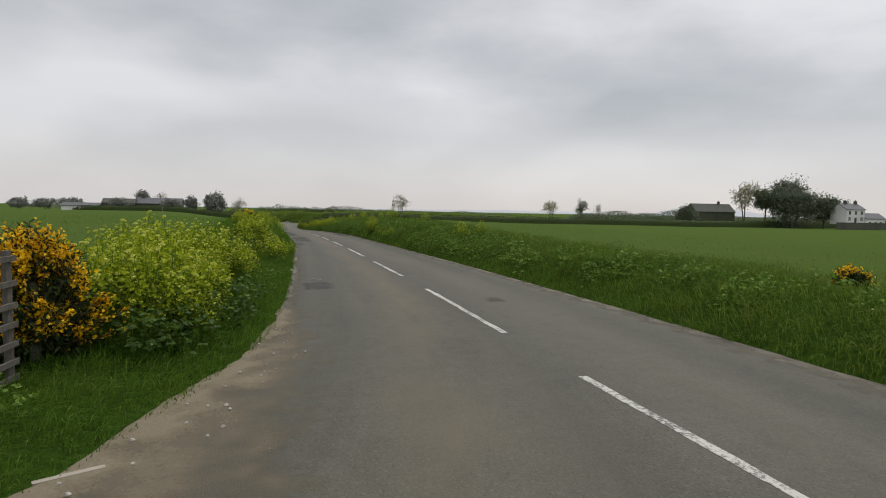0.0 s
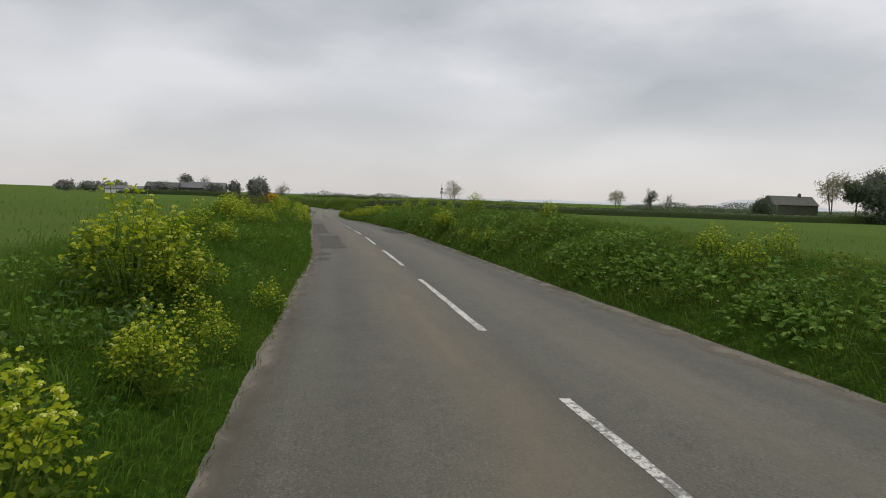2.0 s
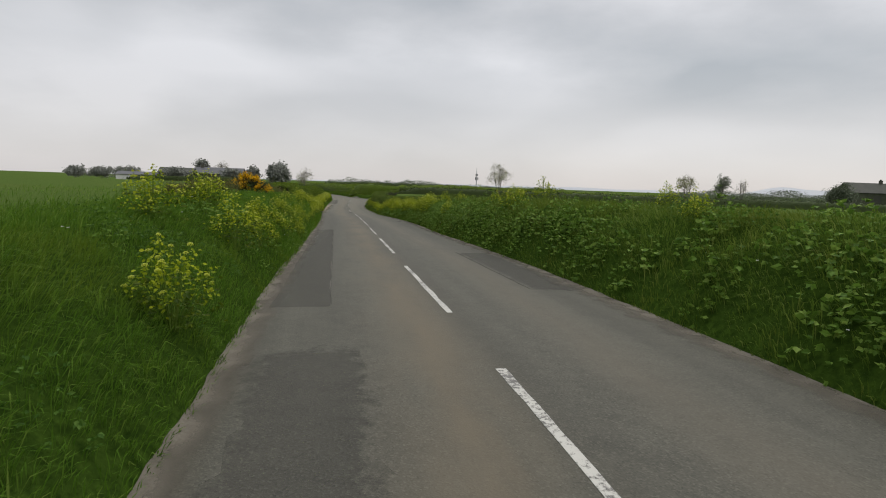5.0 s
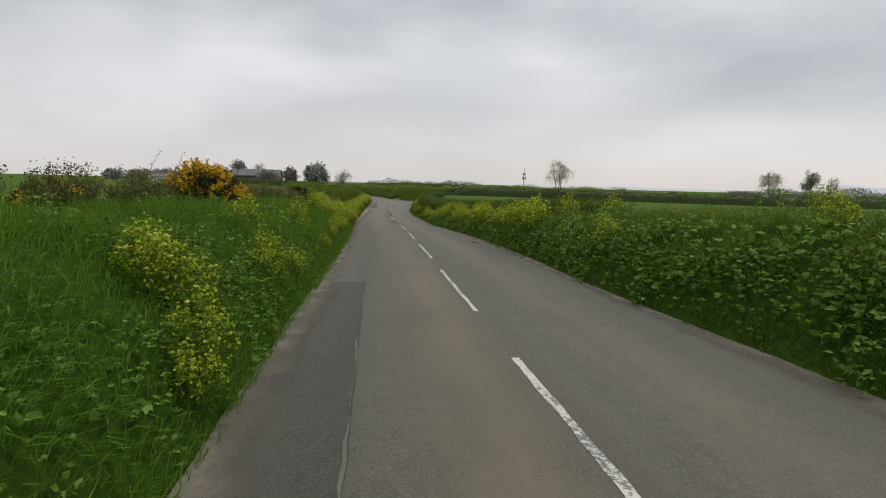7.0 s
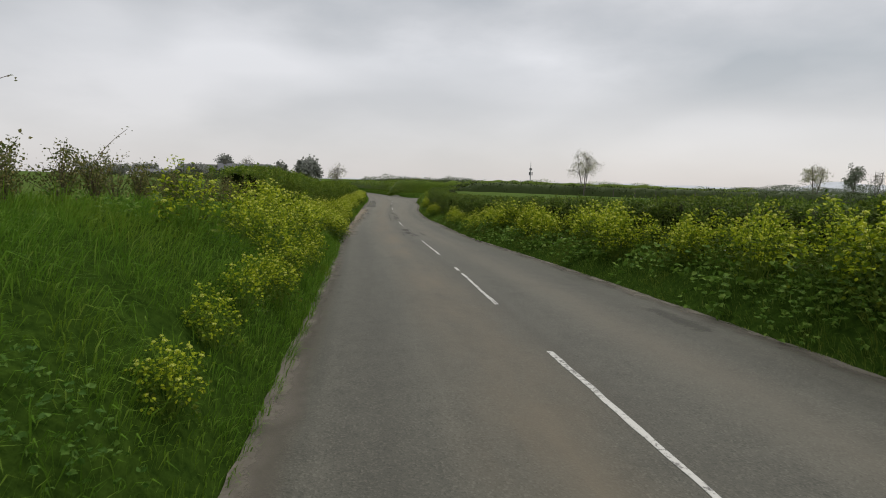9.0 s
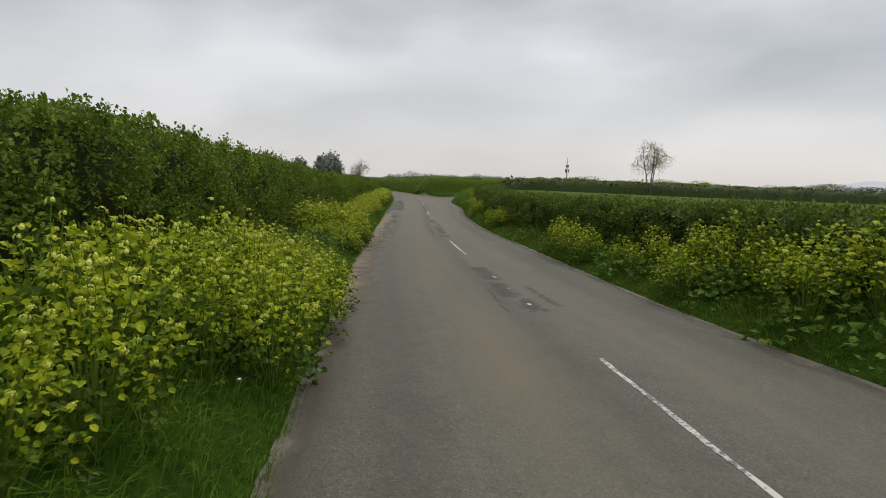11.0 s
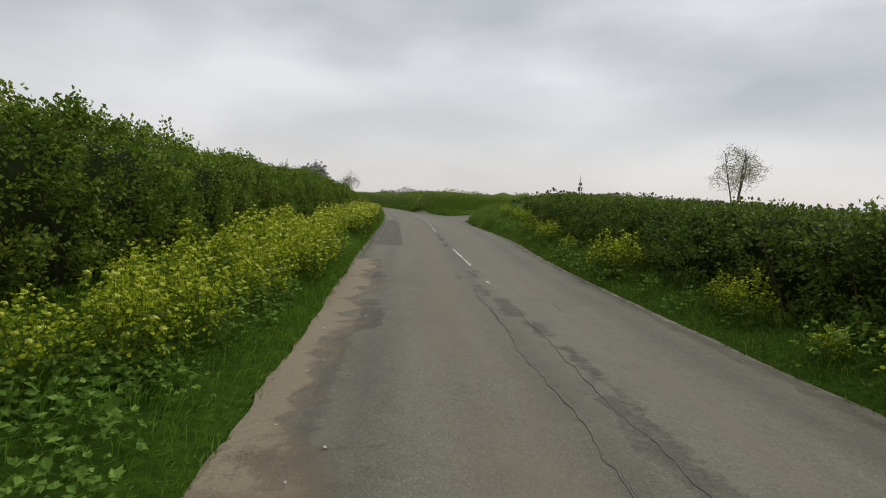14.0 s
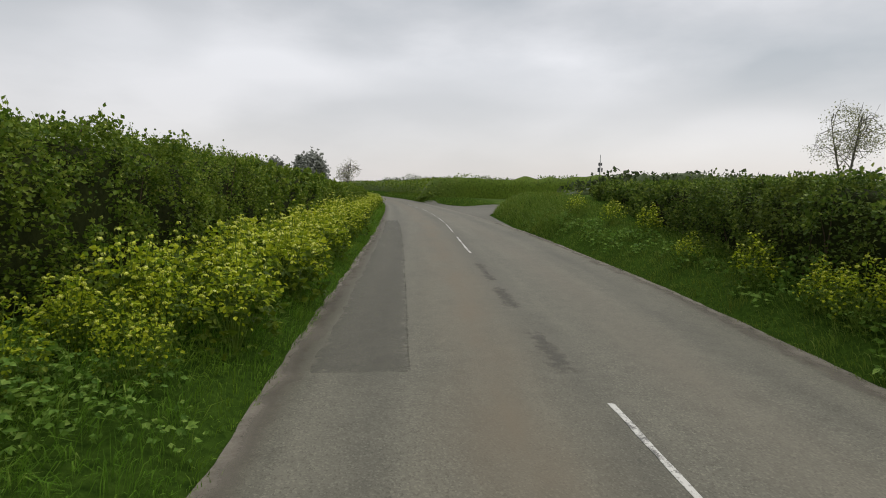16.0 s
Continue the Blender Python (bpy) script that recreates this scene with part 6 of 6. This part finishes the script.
# ---- buildings ----
def gable_house(name, label, place, turn, long_, wide, eaves, ridge, wall, roof, windows=(), chimneys=(), doors=()):
    ob = thing(name, place, label, "building", turn=turn)
    hx, hy = long_ / 2, wide / 2
    g = Geo()
    g.add([(-hx, -hy, -0.5), (hx, -hy, -0.5), (hx, hy, -0.5), (-hx, hy, -0.5), (-hx, -hy, eaves), (hx, -hy, eaves), (hx, hy, eaves), (-hx, hy, eaves), (-hx, 0, ridge), (hx, 0, ridge)],
          [(0, 1, 5, 4), (2, 3, 7, 6), (1, 2, 6, 5), (3, 0, 4, 7)], [(5, 6, 9), (7, 4, 8)])
    walls = part("wall", g, wall, ob)
    for s in (-1, 1):
        g = Geo()
        o, t = 0.3, 0.14
        g.add([(-hx - o, s * (hy + o), eaves - 0.15), (hx + o, s * (hy + o), eaves - 0.15), (hx + o, 0, ridge + 0.05), (-hx - o, 0, ridge + 0.05),
               (-hx - o, s * (hy + o), eaves - 0.15 + t), (hx + o, s * (hy + o), eaves - 0.15 + t), (hx + o, 0, ridge + 0.05 + t), (-hx - o, 0, ridge + 0.05 + t)],
              [(0, 1, 2, 3), (4, 5, 6, 7), (0, 1, 5, 4), (1, 2, 6, 5), (2, 3, 7, 6), (3, 0, 4, 7)])
        part("roof", g, roof, ob)
    for x in chimneys:
        g = Geo()
        box_geo(g, x - 0.45, x + 0.45, -0.4, 0.4, ridge - 0.8, ridge + 1.1, bevel=0.03)
        stack = part("chimney", g, STONE_WALL, ob)
        g = Geo()
        for dx in (-0.2, 0.2):
            tube(g, [(x + dx, 0, ridge + 1.1), (x + dx, 0, ridge + 1.5)], [0.13, 0.11], 8)
        part("chimney_pots", g, BROWN_ROOF, stack)
    for x, z, w, h in windows:
        g = Geo()
        box_geo(g, x - w / 2, x + w / 2, -hy - 0.03, -hy + 0.02, z, z + h)
        win = part("window", g, WINDOW_GLASS, ob, "dark sash window")
        g = Geo()
        for a, b, c, d in ((x - w / 2 - 0.06, x + w / 2 + 0.06, z - 0.08, z), (x - w / 2 - 0.06, x + w / 2 + 0.06, z + h, z + h + 0.06), (x - w / 2 - 0.06, x - w / 2, z, z + h), (x + w / 2, x + w / 2 + 0.06, z, z + h), (x - 0.03, x + 0.03, z, z + h)):
            box_geo(g, a, b, -hy - 0.06, -hy, c, d)
        part("window_frame", g, WHITE_PLASTIC, win)
    for x, w, h in doors:
        g = Geo()
        box_geo(g, x - w / 2, x + w / 2, -hy - 0.04, -hy + 0.02, 0, h)
        part("door", g, BROWN_ROOF, ob, "dark door")
    return ob


zb = 0.9
gable_house("farmhouse", "white two-storey farmhouse with a slate roof", (200, 169, zb), 0, 8.5, 6.5, 5.0, 7.0, WHITEWASH, SLATE, [(-2.8, 0.9, 1.0, 1.3), (0, 3.1, 1.0, 1.3), (-2.8, 3.1, 1.0, 1.3), (2.8, 0.9, 1.0, 1.3), (2.8, 3.1, 1.0, 1.3)], (-1.5, 3.4), [(0, 1.0, 2.0)])
gable_house("cottage_wing", "low white wing of the farmhouse with a slate roof", (209, 168, -0.5), 0, 9.0, 5.5, 3.2, 5.0, WHITEWASH, SLATE, [(-2.6, 0.9, 1.0, 1.1), (2.4, 0.9, 1.0, 1.1)], (), [(0, 0.9, 2.0)])
gable_house("stone_barn", "long dark ivy-covered stone barn with a low brown roof", (171.5, 207, 0.9), -4, 18, 8, 3.4, 6.6, IVY, BROWN_ROOF, (), (4.0,), [(0, 2.6, 2.6)])
gable_house("farmhouse", "stone farmhouse with slate roof among dark trees", (-45.5, 234, 0.2), 0, 15, 7, 3.0, 4.9, STONE_WALL, SLATE, [(-4.5, 0.9, 0.9, 1.1), (4.5, 0.9, 0.9, 1.1)], (-5.6,), [(0, 1.0, 2.0)])
gable_house("farm_shed", "dark low farm shed with a shallow roof", (-58.0, 231, 0.2), 4, 10, 6, 3.0, 4.4, STONE_WALL, BROWN_ROOF, (), (), [(0, 2.4, 2.3)])
gable_house("farm_shed", "long white farm shed with a pale low roof", (-69.5, 230, -0.3), 2, 11.5, 6, 2.4, 3.2, WHITEWASH, SLATE, (), (), [(2.5, 2.2, 2.0)])
gw = thing("garden_wall", (198.5, 161.5, -0.9), "low grey stone garden wall before the white house", "wall")
g = Geo()
box_geo(g, -12, 12, -0.25, 0.25, -0.4, 1.9, bevel=0.06)
part("stonework", g, STONE_WALL, gw)
g = Geo()
box_geo(g, -12.1, 12.1, -0.32, 0.32, 1.9, 2.05, bevel=0.05)
part("coping", g, STONE_WALL, gw)

# ---- mast ----
mast = thing("radio_mast", at(41.8, 237, -0.2), "thin dark radio mast with small antennas", "mast")
g = Geo()
mz = 8.6 - float(land(41.8, 237))
tube(g, [(0, 0, 0), (0, 0, mz * 0.6), (0, 0, mz)], [0.2, 0.14, 0.05], 6)
part("pole", g, STEEL, mast)
for z, r, h in ((mz * 0.5, 0.5, 1.0), (mz * 0.68, 0.32, 0.7)):
    g = Geo()
    for a in (0, 2.09, 4.19):
        box_geo(g, math.cos(a) * r - 0.14, math.cos(a) * r + 0.14, math.sin(a) * r - 0.14, math.sin(a) * r + 0.14, z, z + h, bevel=0.03)
    part("antenna", g, SLATE, mast, "dark panel antennas")
g = Geo()
box_geo(g, -0.9, 0.9, -0.7, 0.7, 0, 1.7, bevel=0.05)
part("cabin", g, SLATE, mast)

# ---- small white flowers in the grass ----
rng, g = np.random.default_rng(990), Geo()
for _ in range(80):
    y = rng.uniform(14, 100)
    s = rng.choice([-1, 1])
    x = float(edge_l(y)) - rng.uniform(0.1, 1.2) if s < 0 else float(edge_r(y)) + rng.uniform(0.1, 2.2 if y < 62 else 0.7)
    p = np.array([x, y, float(land(x, y)) + rng.uniform(0.2, 0.34)])
    a = np.arange(5) * 1.257 + rng.uniform(0, 6)
    d = np.stack([np.cos(a), np.sin(a), 0 * a + 0.3], 1)
    leaves(g, p + 0 * d, d, 0.014, 0.012, rng, 0.1)
tagged(part("white_wildflowers", g, DAISY), "small scattered white wildflowers in the grass", "wildflowers", kind="stuff")
